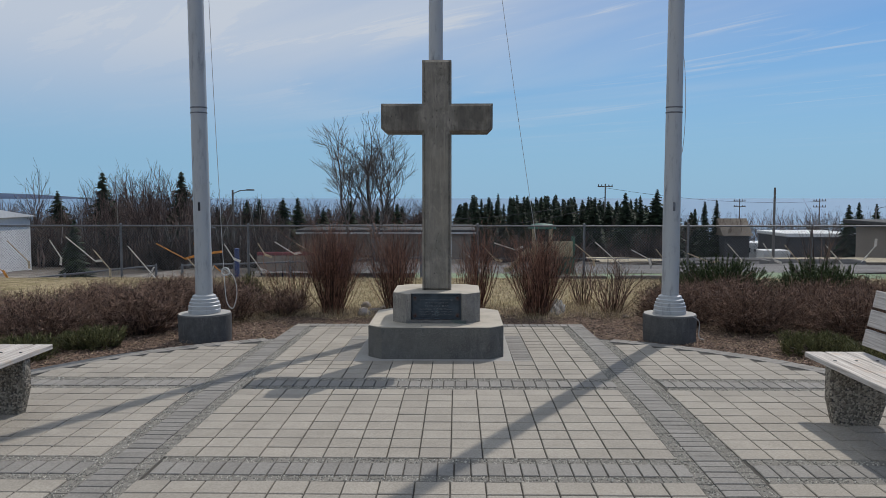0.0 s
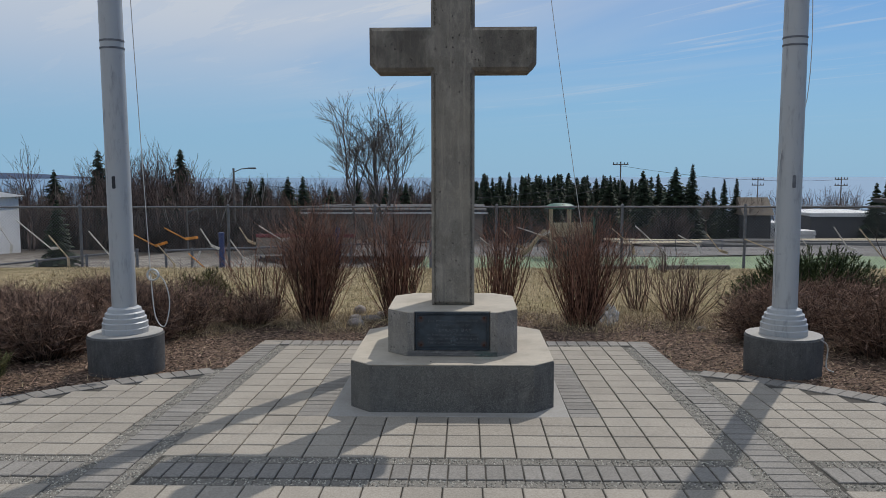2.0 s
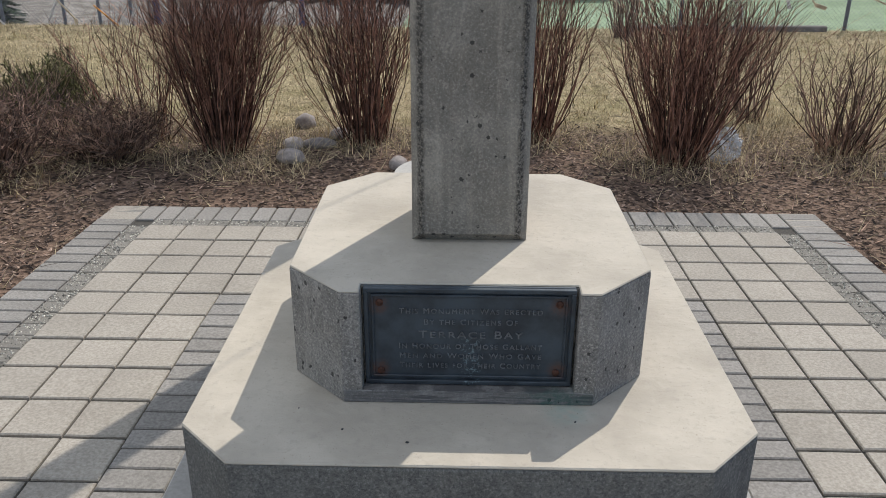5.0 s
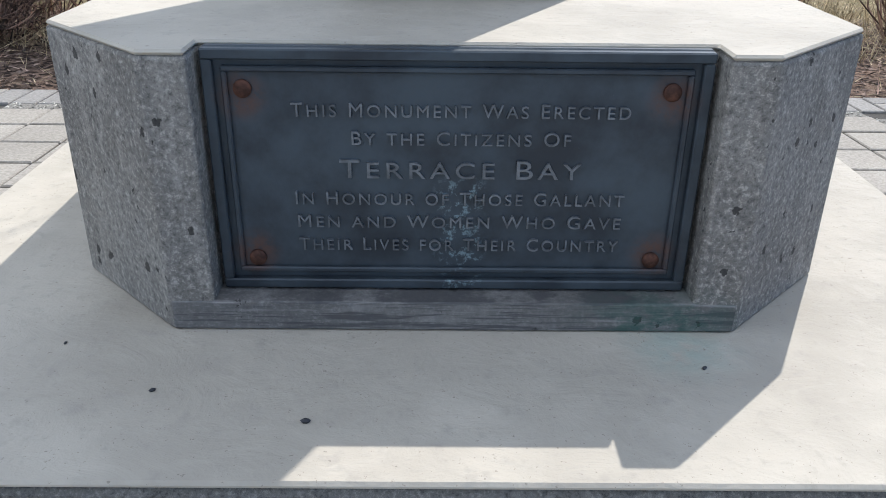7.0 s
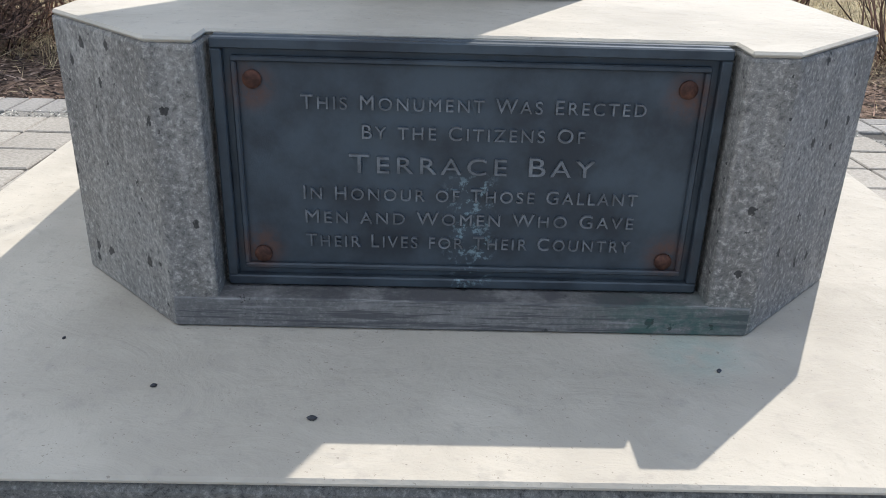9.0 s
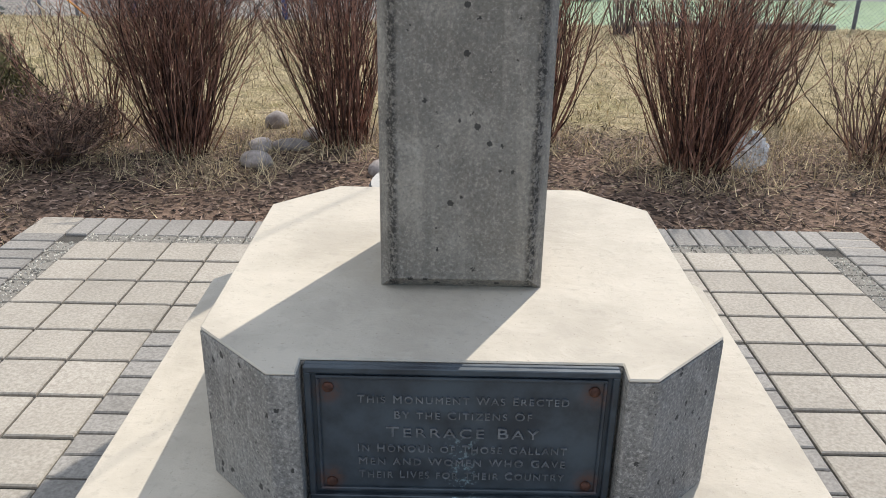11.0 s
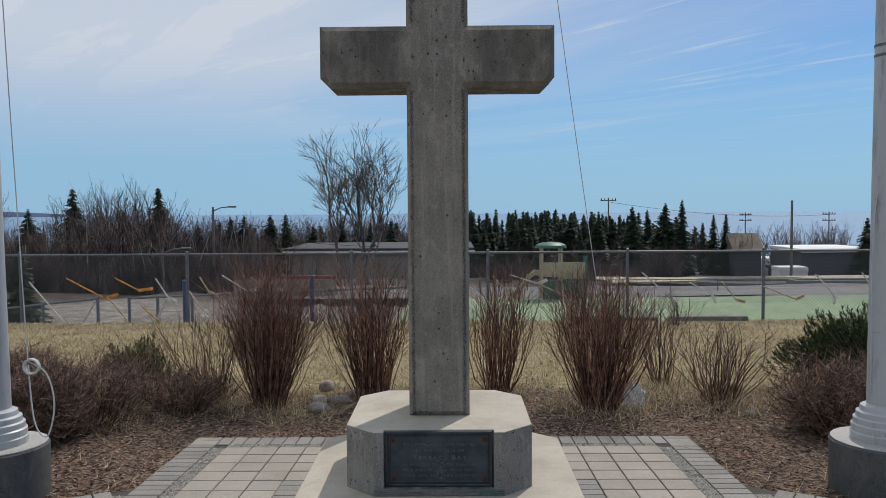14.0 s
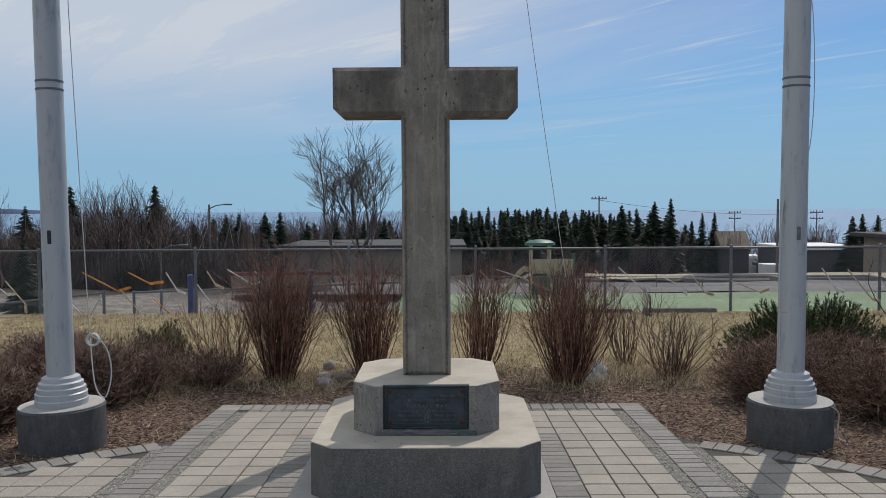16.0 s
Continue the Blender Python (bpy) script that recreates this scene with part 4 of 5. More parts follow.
def hockey_stick(x, z, length, angle, mat, seed):
    """A stick pushed through the mesh: shaft and bent blade."""
    rnd = random.Random(seed)
    ob = thing("hockey_stick", (x, FY - 0.05, z), {"orange_stick": "weathered orange hockey stick hung on the wire fence", "tan_stick": "tan wooden hockey stick hung on the wire fence",
               "white_stick": "pale hockey stick hung on the wire fence"}[mat], "hockey stick", "sticks on the fence")
    m = pose(0, 0, 0, 0, angle, 0)
    part("shaft", Build().box(-length / 2, length / 2, -0.009, 0.009, -0.011, 0.011, m), mat, ob, bevel=0.003)
    end = length / 2
    blade = m @ pose(end, 0, 0, rnd.uniform(-20, 20), -rnd.choice((35, 45, -40)), 0)
    part("blade", Build().box(-0.01, 0.17 if mat != "orange_stick" else 0.26, -0.008, 0.008, -0.026, 0.030, blade), mat, ob, bevel=0.006)
    return ob


for i, (x, z, ln, an, mt) in enumerate((
        (-6.55, 0.30, 0.78, 28, "orange_stick"), (-5.80, 0.37, 0.48, 28, "orange_stick"), (-5.33, -0.22, 0.55, 42, "orange_stick"), (-7.20, -0.02, 1.15, 50, "white_stick"), (-5.17, 0.30, 0.42, 58, "white_stick"),
        (-6.0, -0.05, 0.5, 50, "tan_stick"), (-4.40, 0.36, 0.32, 58, "tan_stick"), (-4.55, 0.06, 0.45, 55, "white_stick"), (-3.85, 0.38, 0.55, 32, "white_stick"), (-3.35, 0.36, 0.50, 30, "tan_stick"),
        (-8.7, 0.35, 0.9, 40, "white_stick"), (-9.3, 0.35, 0.5, 58, "white_stick"), (-8.2, 0.1, 0.6, 50, "tan_stick"), (-10.2, 0.3, 0.7, 45, "tan_stick"), (-10.9, -0.05, 0.7, 20, "orange_stick"),
        (0.95, 0.30, 0.5, 48, "tan_stick"), (1.35, 0.42, 0.55, 18, "white_stick"), (0.6, 0.10, 0.6, 40, "white_stick"), (1.9, 0.20, 0.7, 25, "tan_stick"),
        (3.2, 0.30, 0.55, 40, "tan_stick"), (3.75, 0.26, 0.8, 42, "white_stick"), (4.5, 0.24, 0.45, 28, "white_stick"), (5.0, 0.20, 0.42, 52, "tan_stick"), (5.9, 0.15, 0.62, 22, "tan_stick"),
        (6.7, 0.30, 0.5, 48, "white_stick"), (7.5, 0.30, 0.5, 55, "white_stick"), (8.1, 0.18, 0.75, 50, "tan_stick"), (9.0, 0.25, 0.6, 48, "white_stick"), (9.8, 0.25, 0.5, -50, "white_stick"))):
    hockey_stick(x, z, ln, an, mt, i)

G = "low galvanized chain-link fence below the bank"
LOW = dict(cell=0.09, wire=0.0022, rail=0.032)
fence("low_fence", (-14.5, 27.0), (-10.1, 27.0), (-1.25, -0.80), (-2.35, -2.2), (0.0, 0.28, 0.64, 1.0), G, **LOW)
fence("low_fence", (-9.2, 27.0), (-1.0, 27.0), (-0.80, -0.52), (-2.15, -2.15), (0.0, 0.1, 0.22, 0.45, 0.7, 1.0), G, **LOW)
fence("low_fence", (-1.0, 47.0), (14.0, 47.0), (-2.1, -2.1), (-3.2, -3.2), [i / 6 for i in range(7)], G, 0.12, 0.003)


for x0, z0, x1, z1 in ((-10.9, -2.2, -10.15, -0.85), (-8.7, -2.1, -8.1, -0.8)):
    brace = thing("gate_brace", (x0, 26.95, z0), "pale diagonal steel brace of the low gate", "gate", "gate braces")
    part("bar", Build().tube([(0, 0, 0), (x1 - x0, 0, z1 - z0)], [0.03] * 2, 8, True), "white_stick", brace)


def post(name, x, y, z0, z1, r, mat, label):
    ob = thing(name, (x, y, z0), label, "post")
    part("shaft", Build().tube([(0, 0, -0.15), (0, 0, z1 - z0)], [r, r], 12, True), mat, ob, smooth=True)
    part("cap", Build().lathe([(r * 1.15, z1 - z0), (r * 1.15, z1 - z0 + 0.03), (r * 0.3, z1 - z0 + 0.05)], 12), mat, ob)


post("court_post", -6.1, 22.5, -1.6, 0.05, 0.07, "blue", "dark blue steel court post behind the fence")
post("court_post", -2.85, 20.6, -0.95, 0.30, 0.05, "blue", "dark blue steel court post behind the fence")


# ---------------------------------------------------------------- ground beyond the fence
def patch(name, x0, x1, y0, y1, mat, label, lift):
    b = Build()
    rows = 14
    for j in range(rows + 1):
        y = y0 + (y1 - y0) * j / rows
        for i in range(9):
            x = x0 + (x1 - x0) * i / 8
            b.v.append((x, y, max(land(x, y), gz(y)) + lift))
    b.f = [(j * 9 + i, j * 9 + i + 1, (j + 1) * 9 + i + 1, (j + 1) * 9 + i) for j in range(rows) for i in range(8)]
    return tagged(new(name, b.mesh(name, mat)), label, "ground", kind="structure")


patch("court", -2.0, 30.0, 29.0, 43.3, "court", "faded green sports court", 0.35)
patch("pavement", -11, 40, 43.5, 50, "asphalt", "pale worn asphalt yard", 0.35)
patch("road", 10, 60, 55, 62, "sand", "sandy gravel strip", 0.35)


timber = thing("timber", (4.6, 18.25, gz(18.05)), "dark weathered landscape timber lying along the fence", "timber", "timbers")
part("beam", Build().box(-0.7, 0.7, -0.06, 0.06, -0.06, 0.055), "grey_wood", timber, bevel=0.015)
timber = thing("timber", (3.1, 18.28, gz(18.1)), "dark weathered landscape timber lying along the fence", "timber", "timbers", turn=3)
part("beam", Build().box(-0.6, 0.6, -0.06, 0.06, -0.06, 0.045), "grey_wood", timber, bevel=0.015)
kerb = thing("kerb_ring", (18.5, 54.0, gz(54)), "pale oval concrete kerb round a sand bed", "kerb")
ring = [(3.4 * math.cos(a), 1.8 * math.sin(a), 0.38) for a in np.linspace(0, 2 * math.pi, 40)]
part("kerb", Build().tube(ring, [0.20] * 40, 6), "asphalt", kerb)
planter = thing("planter", (22.5, 51.0, gz(51)), "low grey concrete planter box", "planter")
for q in ((-3, 3, -0.8, -0.6), (-3, 3, 0.6, 0.8), (-3, -2.8, -0.6, 0.6), (2.8, 3, -0.6, 0.6)):
    part("side", Build().box(*q, -0.2, 0.65), "asphalt", planter, bevel=0.02)
part("soil_fill", Build().box(-2.8, 2.8, -0.6, 0.6, -0.2, 0.5), "soil", planter)


# ---------------------------------------------------------------- play tower
def play_tower(x, y, z):
    ob = thing("play_tower", (x, y, z), "tan and green plastic play tower with canopy and slide", "playground")
    for sx in (-0.45, 0.45):
        for sy in (-0.45, 0.45):
            part("post", Build().tube([(sx, sy, 0), (sx, sy, 2.5)], [0.05] * 2, 8, True), "play_tan", ob)
    part("canopy", Build().lathe([(0.75, 2.42), (0.72, 2.55), (0.5, 2.66), (0.1, 2.70)], 12), "play_green", ob, "pale green domed canopy", smooth=True)
    part("deck", Build().box(-0.5, 0.5, -0.5, 0.5, 1.05, 1.15), "play_tan", ob, bevel=0.02)
    part("panel", Build().box(-0.5, 0.5, -0.52, -0.46, 1.15, 1.75), "play_tan", ob, bevel=0.02)
    part("panel", Build().box(0.5, 1.6, -0.3, -0.24, 0.9, 1.75), "play_tan", ob, bevel=0.02)
    part("side_deck", Build().box(0.5, 1.7, -0.4, 0.4, 0.85, 0.95), "play_green", ob, bevel=0.02)
    part("base_panel", Build().box(-0.45, 0.45, -0.50, -0.44, 0.0, 0.9), "play_green", ob, bevel=0.02)
    part("base_panel", Build().box(0.6, 1.5, -0.35, -0.29, 0.0, 0.8), "play_green", ob, bevel=0.02)
    for sy in (-0.3, 0.3):
        part("post", Build().tube([(1.65, sy, 0), (1.65, sy, 2.0)], [0.05] * 2, 8, True), "play_green", ob)
    b = Build()
    path = [(-0.5, 1.1), (-0.8, 1.15), (-1.1, 0.9), (-1.4, 0.45), (-1.7, 0.15), (-2.0, 0.12)]
    for px, pz in path:
        b.v += [(px, -0.28, pz + 0.22), (px, -0.22, pz), (px, 0.22, pz), (px, 0.28, pz + 0.22)]
    for i in range(len(path) - 1):
        b.f += [(i * 4 + j, i * 4 + j + 1, i * 4 + j + 5, i * 4 + j + 4) for j in range(3)]
    slide = part("slide", b, "play_tan", ob, "tan plastic slide")
    solid = slide.modifiers.new("thickness", "SOLIDIFY")
    solid.thickness = 0.03


play_tower(4.75, 43.0, gz(43) + 0.36)


# ---------------------------------------------------------------- buildings
def building(name, x0, x1, y0, y1, z0, z1, wall, roof, label, windows=(), eave=0.4, pitch=0.0):
    ob = thing(name, ((x0 + x1) / 2, y0, z0), label, "building")
    hx, dy, h = (x1 - x0) / 2, y1 - y0, z1 - z0
    part("wall", Build().box(-hx, hx, 0, dy, -0.6, h), wall, ob, bevel=0.03)
    if pitch:
        b = Build()
        b.v = [(-hx - eave, -eave, h), (hx + eave, -eave, h), (hx + eave, dy + eave, h), (-hx - eave, dy + eave, h), (-hx - eave, dy / 2, h + pitch), (hx + eave, dy / 2, h + pitch)]
        b.f = [(0, 1, 5, 4), (2, 3, 4, 5), (0, 4, 3), (1, 2, 5), (3, 2, 1, 0)]
        part("roof", b, roof, ob)
    else:
        part("roof", Build().box(-hx - eave, hx + eave, -eave, dy + eave, h, h + 0.35), roof, ob, bevel=0.05)
        part("fascia", Build().box(-hx - eave - 0.03, hx + eave + 0.03, -eave - 0.05, -eave, h - 0.03, h + 0.12), "white_wall", ob)
    for wx, wz, ww, wh in windows:
        win = part("window", Build().box(wx - ww / 2, wx + ww / 2, -0.06, 0.02, wz - wh / 2, wz + wh / 2), "white_wall", ob)
        part("pane", Build().box(wx - ww / 2 + 0.06, wx + ww / 2 - 0.06, -0.08, -0.06, wz - wh / 2 + 0.06, wz + wh / 2 - 0.06), "glass", win)
    return ob


building("school_building", -14.0, 1.5, 74, 86, -4.3, -1.95, "beige", "dark_roof", "long low beige building with flat dark roof", ((5.5, 1.1, 1.0, 1.8),))
building("beige_building", 34.3, 54, 59, 70, -3.9, -0.9, "beige", "dark_roof", "plain beige block building with dark flat roof", ((-6.3, 2.2, 0.7, 0.5), (-3, 2.2, 0.7, 0.5)), 0.8)
building("white_house", -37.6, -26.4, 40, 50, -3.0, 0.25, "white_wall", "white_wall", "white clapboard house with a pale low roof", ((3.6, 1.4, 1.0, 1.2), (1.0, 1.4, 1.0, 1.2)), 0.3, 0.6)
building("trailer", 44, 60, 112, 117, -6.6, -4.7, "white_wall", "white_wall", "long white site trailer", [(-6 + 2 * i, 1.1, 0.9, 0.7) for i in range(7)], 0.1)
building("trailer", 33, 43, 104, 108, -6.4, -4.9, "white_wall", "white_wall", "long white site trailer", [(-3 + 2 * i, 0.9, 0.9, 0.7) for i in range(4)], 0.1)
building("shed", 38, 56, 99, 103, -8.0, -5.6, "dark_wall", "dark_roof", "low dark-clad storage shed beside trailers")
building("storage_box", 29.5, 32.0, 78, 80, -5.2, -4.1, "white_wall", "white_wall", "small white storage container", (), 0.02)
building("brown_house", 30.6, 33.4, 93, 97, -6.4, -3.1, "dark_wall", "brown_roof", "house with a brown pitched roof", (), 0.3, 1.9)
rink = thing("rink_boards", (-8.4, 45.0, gz(45)), "low maroon-topped white rink boards", "rink boards")
part("rail", Build().box(-2.6, 2.6, -0.06, 0.06, 1.22, 1.40), "red", rink, bevel=0.02)
part("kickboard", Build().box(-2.6, 2.6, -0.04, 0.04, 0.30, 1.20), "beige", rink, bevel=0.02)
for i in range(5):
    part("post", Build().tube([(-2.4 + 1.2 * i, 0.10, -0.1), (-2.4 + 1.2 * i, 0.10, 1.40)], [0.04] * 2, 8, True), "blue", rink)
building("storage_hall", 34.0, 41.0, 84, 92, -5.0, -2.75, "dark_wall", "white_wall", "low dark-walled hall with a white flat roof", (), 0.15)


def utility_pole(x, y, z0, z1, arms, label, lamp=False, r=0.11):
    ob = thing("utility_pole", (x, y, z0), label, "utility pole", "utility poles")
    h = z1 - z0
    part("pole", Build().tube([(0, 0, -0.5), (0, 0, h)], [r, r * 0.7], 8, True), "grey_wood", ob, smooth=True)
    for i in range(arms):
        part("crossarm", Build().box(-0.95, 0.95, -0.06, 0.06, h - 0.40 - i * 0.9, h - 0.28 - i * 0.9), "grey_wood", ob)
        for sx in (-0.85, -0.45, 0.45, 0.85):
            part("insulator", Build().lathe([(0.05, h - 0.28 - i * 0.9), (0.07, h - 0.18 - i * 0.9), (0.03, h - 0.06 - i * 0.9)], 8, sx, 0), "dark_wall", ob)
    if lamp:
        part("lamp_arm", Build().tube([(0, 0, h - 0.3), (0.6, 0, h - 0.05), (1.2, 0, h)], [0.04] * 3, 6), "galvanized", ob)
        part("lamp_head", Build().box(1.1, 1.7, -0.12, 0.12, h - 0.06, h + 0.06), "galvanized", ob, bevel=0.03)
    return ob


def parked_car(x, y, turn, mat, label):
    ob = thing("parked_car", (x, y, gz(y) + 0.2), label, "car", "parked cars", turn=turn)
    side = [(-2.1, 0.25), (2.1, 0.25), (2.1, 0.75), (1.2, 0.9), (0.7, 1.4), (-1.1, 1.42), (-1.7, 0.95), (-2.1, 0.85)]
    b = Build().prism(side, -0.85, 0.85)
    b.v = [(px, pz, py) for px, py, pz in b.v]
    part("body", b, mat, ob, bevel=0.08)
    b = Build().prism([(0.95, 0.95), (0.62, 1.34), (-1.02, 1.36), (-1.5, 0.98)], -0.87, 0.87)
    b.v = [(px, pz, py) for px, py, pz in b.v]
    part("side_window", b, "glass", ob)
    for wx in (-1.3, 1.3):
        for wy in (-0.8, 0.8):
            b = Build().lathe([(0.31, -0.1), (0.33, 0.0), (0.31, 0.1)], 16)
            b.v = [(wx + px, wy + pz, 0.32 + py) for px, py, pz in b.v]
            part("wheel", b, "black", ob, smooth=True)


parked_car(47.0, 100.0, 4, "white_wall", "white car parked on the gravel yard")
parked_car(52.5, 104.0, -5, "dark_wall", "dark car parked on the gravel yard")
WOODEN = "weathered wooden utility pole with crossarms"
utility_pole(18.9, 103.6, -6.9, 2.9, 1, WOODEN)
utility_pole(28.7, 73.6, -4.6, 2.2, 0, "tall plain wooden pole", r=0.13)
utility_pole(54.5, 123.6, -8.8, 0.9, 2, WOODEN)
utility_pole(46.0, 133.6, -9.5, 0.8, 2, WOODEN)
utility_pole(-17.4, 63.6, -3.9, 1.95, 0, "wooden street light pole", True)
utility_pole(-17.6, 53.6, -3.4, -0.6, 0, "short street light pole", True, 0.07)
utility_pole(52.0, 98.0, -6.4, 1.6, 0, "tall plain wooden pole", r=0.13)
utility_pole(44.0, 86.0, -5.4, 0.3, 0, "wooden street light pole", True)
for i, (a, c, sag) in enumerate((((-17.4, 63.6, 1.0), (18.9, 103.6, 1.2), 2.0), ((-17.4, 63.6, 0.2), (18.9, 103.6, 0.4), 2.2), ((18.9, 103.6, 2.4), (54.5, 123.6, 0.5), 0.8))):
    ob = thing("overhead_wire", (0, 0, 0), "thin dark overhead wire between utility poles", "cable", "overhead wires")
    pts = [Vector(a).lerp(Vector(c), t / 16) - Vector((0, 0, sag * 4 * (t / 16) * (1 - t / 16))) for t in range(17)]
    part("cable", Build().tube(pts, [0.02] * 17, 4), "black", ob)


# ---------------------------------------------------------------- trees
def spruce_meshes(seed, height, width):
    """Trunk and crown of a spruce: whorls of drooping boughs made of small sprays."""
    rnd = random.Random(seed)
    trunk, crown = Build(), Build()
    trunk.tube([(0, 0, -0.6), (0, 0, height * 0.5), (0, 0, height)], [height * 0.016, height * 0.010, 0.01], 6)
    count = 330
    for t in range(count):
        s = (t + rnd.random()) / count
        s = s ** 1.15
        z = height * (0.06 + 0.93 * s) + rnd.gauss(0, 0.06)
        r = (width * 1.15 * (1 - s) ** 0.9 + 0.05) * rnd.choice((0.55, 0.8, 0.95, 1.0, 1.15)) * rnd.uniform(0.85, 1.1)
        a = rnd.uniform(0, 2 * math.pi)
        d = Vector((math.cos(a), math.sin(a), 0))
        side = Vector((-d.y, d.x, 0))
        droop = rnd.uniform(0.15, 0.5)
        for j in range(4):
            u0 = j / 4
            o = d * (r * u0) + Vector((0, 0, z - r * droop * u0))
            for sg in (-1, 1):
                wv = side * sg * (0.10 + r * 0.5 * (1.1 - u0)) * rnd.uniform(0.6, 1.3)
                tip = d * (r * 0.42) + Vector((0, 0, -r * rnd.uniform(0.05, 0.3)))
                n = len(crown.v)
                crown.v += [tuple(o + Vector((0, 0, 0.05))), tuple(o + tip + wv * 0.2), tuple(o + tip * 0.5 + wv + Vector((0, 0, -r * 0.10 - 0.05)))]
                crown.f.append((n, n + 1, n + 2))
    return trunk.mesh("trunk", "twig"), crown.mesh("crown", "spruce")


def bare_meshes(seed, height, mat="birch", depth=5, fork=3, spread=0.42, thick=0.011, finest=0.012, stems=1):
    """A leafless tree: forking limbs down to fine twigs that end in a rounded crown."""
    rnd = random.Random(seed)
    limbs, twigs = Build(), Build()

    def grow(p, d, length, r, level):
        end = p + d * length
        mid = p.lerp(end, 0.5) + Vector((rnd.gauss(0, 1), rnd.gauss(0, 1), rnd.gauss(0, 1))) * length * 0.05
        if level < 3:
            limbs.tube([p, mid, end], [r, r * 0.85, r * 0.66], 5)
        else:
            twigs.tube([p, mid, end] if level == 3 else [p, end], [max(r * q, finest * (1.1 - 0.1 * level)) for q in ((1, 0.85, 0.66) if level == 3 else (1, 0.6))], 3)
        if level >= depth:
            return
        for i in range(fork + (1 if level in (1, 2) else 0)):
            t = 1.0 if i == 0 else rnd.uniform(0.45, 1.0)
            q = p.lerp(end, t)
            s = spread * (0.45 if i == 0 else 1.0)
            nd = (d + Vector((rnd.gauss(0, s), rnd.gauss(0, s), rnd.gauss(0.16 if level < 3 else -0.02, s * 0.45)))).normalized()
            grow(q, nd, length * rnd.uniform(0.60, 0.84) * (1.0 if i == 0 else 0.9), r * (0.66 if i == 0 else 0.5), level + 1)

    for i in range(stems):
        a = i * 2.4 + seed
        out = 0.12 if stems > 1 else 0.02
        grow(Vector((0.25 * i, 0.1 * i, -0.4)), Vector((out * math.cos(a), out * math.sin(a), 1)).normalized(), height * 0.30, height * thick, 0)
    top = max(v[2] for v in twigs.v)
    for build in (limbs, twigs):
        build.v = [(v[0] * height / top, v[1] * height / top, v[2] * height / top) for v in build.v]
    return limbs.mesh("limb_mass", mat), twigs.mesh("twig_mass", mat)


def plant(kind, meshes, names, x, y, scale, turn, label, wide=1.0):
    ob = thing(kind, (x, y, gz(y) - 0.1), label, "tree", kind + "s", turn=turn)
    for me, name in zip(meshes, names):
        o = new(name, me)
        if name.endswith("mass"):
            o["kind"] = "stuff"
        o.parent = ob
        o.matrix_basis = Matrix.Diagonal((scale * wide, scale * wide, scale, 1))
    return ob


SPRUCES = [spruce_meshes(s, 8.0, wdt) for s, wdt in ((1, 1.75), (2, 1.35), (3, 1.05), (4, 0.8))]
BARES = [bare_meshes(s, 8.6, "twig", 5, 2, 0.40, 0.010, 0.012, 3) for s in (5, 6, 7)]
BIRCHES = [bare_meshes(21, 10.0, "birch", 6, 3, 0.36, 0.0095, 0.010, 1), bare_meshes(25, 10.0, "birch", 6, 3, 0.36, 0.0095, 0.010, 2)]
SP_TEXT, BARE_TEXT = "dark green pointed spruce on the slope", "leafless grey-brown tree on the slope"


def spot(az, d):
    return 0.08 + az * d, 3.64 + d


# single spruces: way across per metre ahead, distance, crown top, variant
rnd = random.Random(5)
for az, d, top, kind in ((-0.518, 70, 2.0, 0), (-0.463, 60, 3.5, 1), (-0.358, 62, 3.6, 1), (-0.310, 66, 0.6, 0), (-0.270, 72, 1.2, 0), (-0.254, 72, 1.3, 1),
                         (-0.222, 78, 1.3, 0), (-0.203, 80, 1.4, 1), (-0.170, 84, 0.2, 0), (-0.135, 84, 1.0, 1), (-0.075, 90, 0.6, 1), (-0.100, 88, 0.4, 2),
                         (0.217, 78, 1.9, 1), (0.257, 80, 2.2, 0), (0.277, 80, 2.5, 3), (0.235, 84, 1.6, 2), (0.315, 92, 0.9, 3), (0.330, 92, 1.0, 3), (0.302, 96, 0.0, 2),
                         (0.500, 80, 0.7, 1), (0.512, 82, 0.9, 2), (-0.53, 33, 0.6, 1), (0.53, 95, 0.6, 2)):
    x, y = spot(az, d)
    plant("spruce_tree", SPRUCES[kind], ("trunk", "crown"), x, y, (top - gz(y)) / 8.0, rnd.uniform(0, 360), SP_TEXT, 1.5)
# spruce stand on the right
for i in range(150):
    d = rnd.uniform(92, 135)
    x, y = spot(rnd.uniform(0.01, 0.225), d)
    top = rnd.uniform(-1.0, 1.5) + (d - 92) * 0.008
    plant("spruce_tree", SPRUCES[rnd.choice((1, 2, 2, 3))], ("trunk", "crown"), x, y, (top - gz(y)) / 8.0, rnd.uniform(0, 360), SP_TEXT, 1.35)
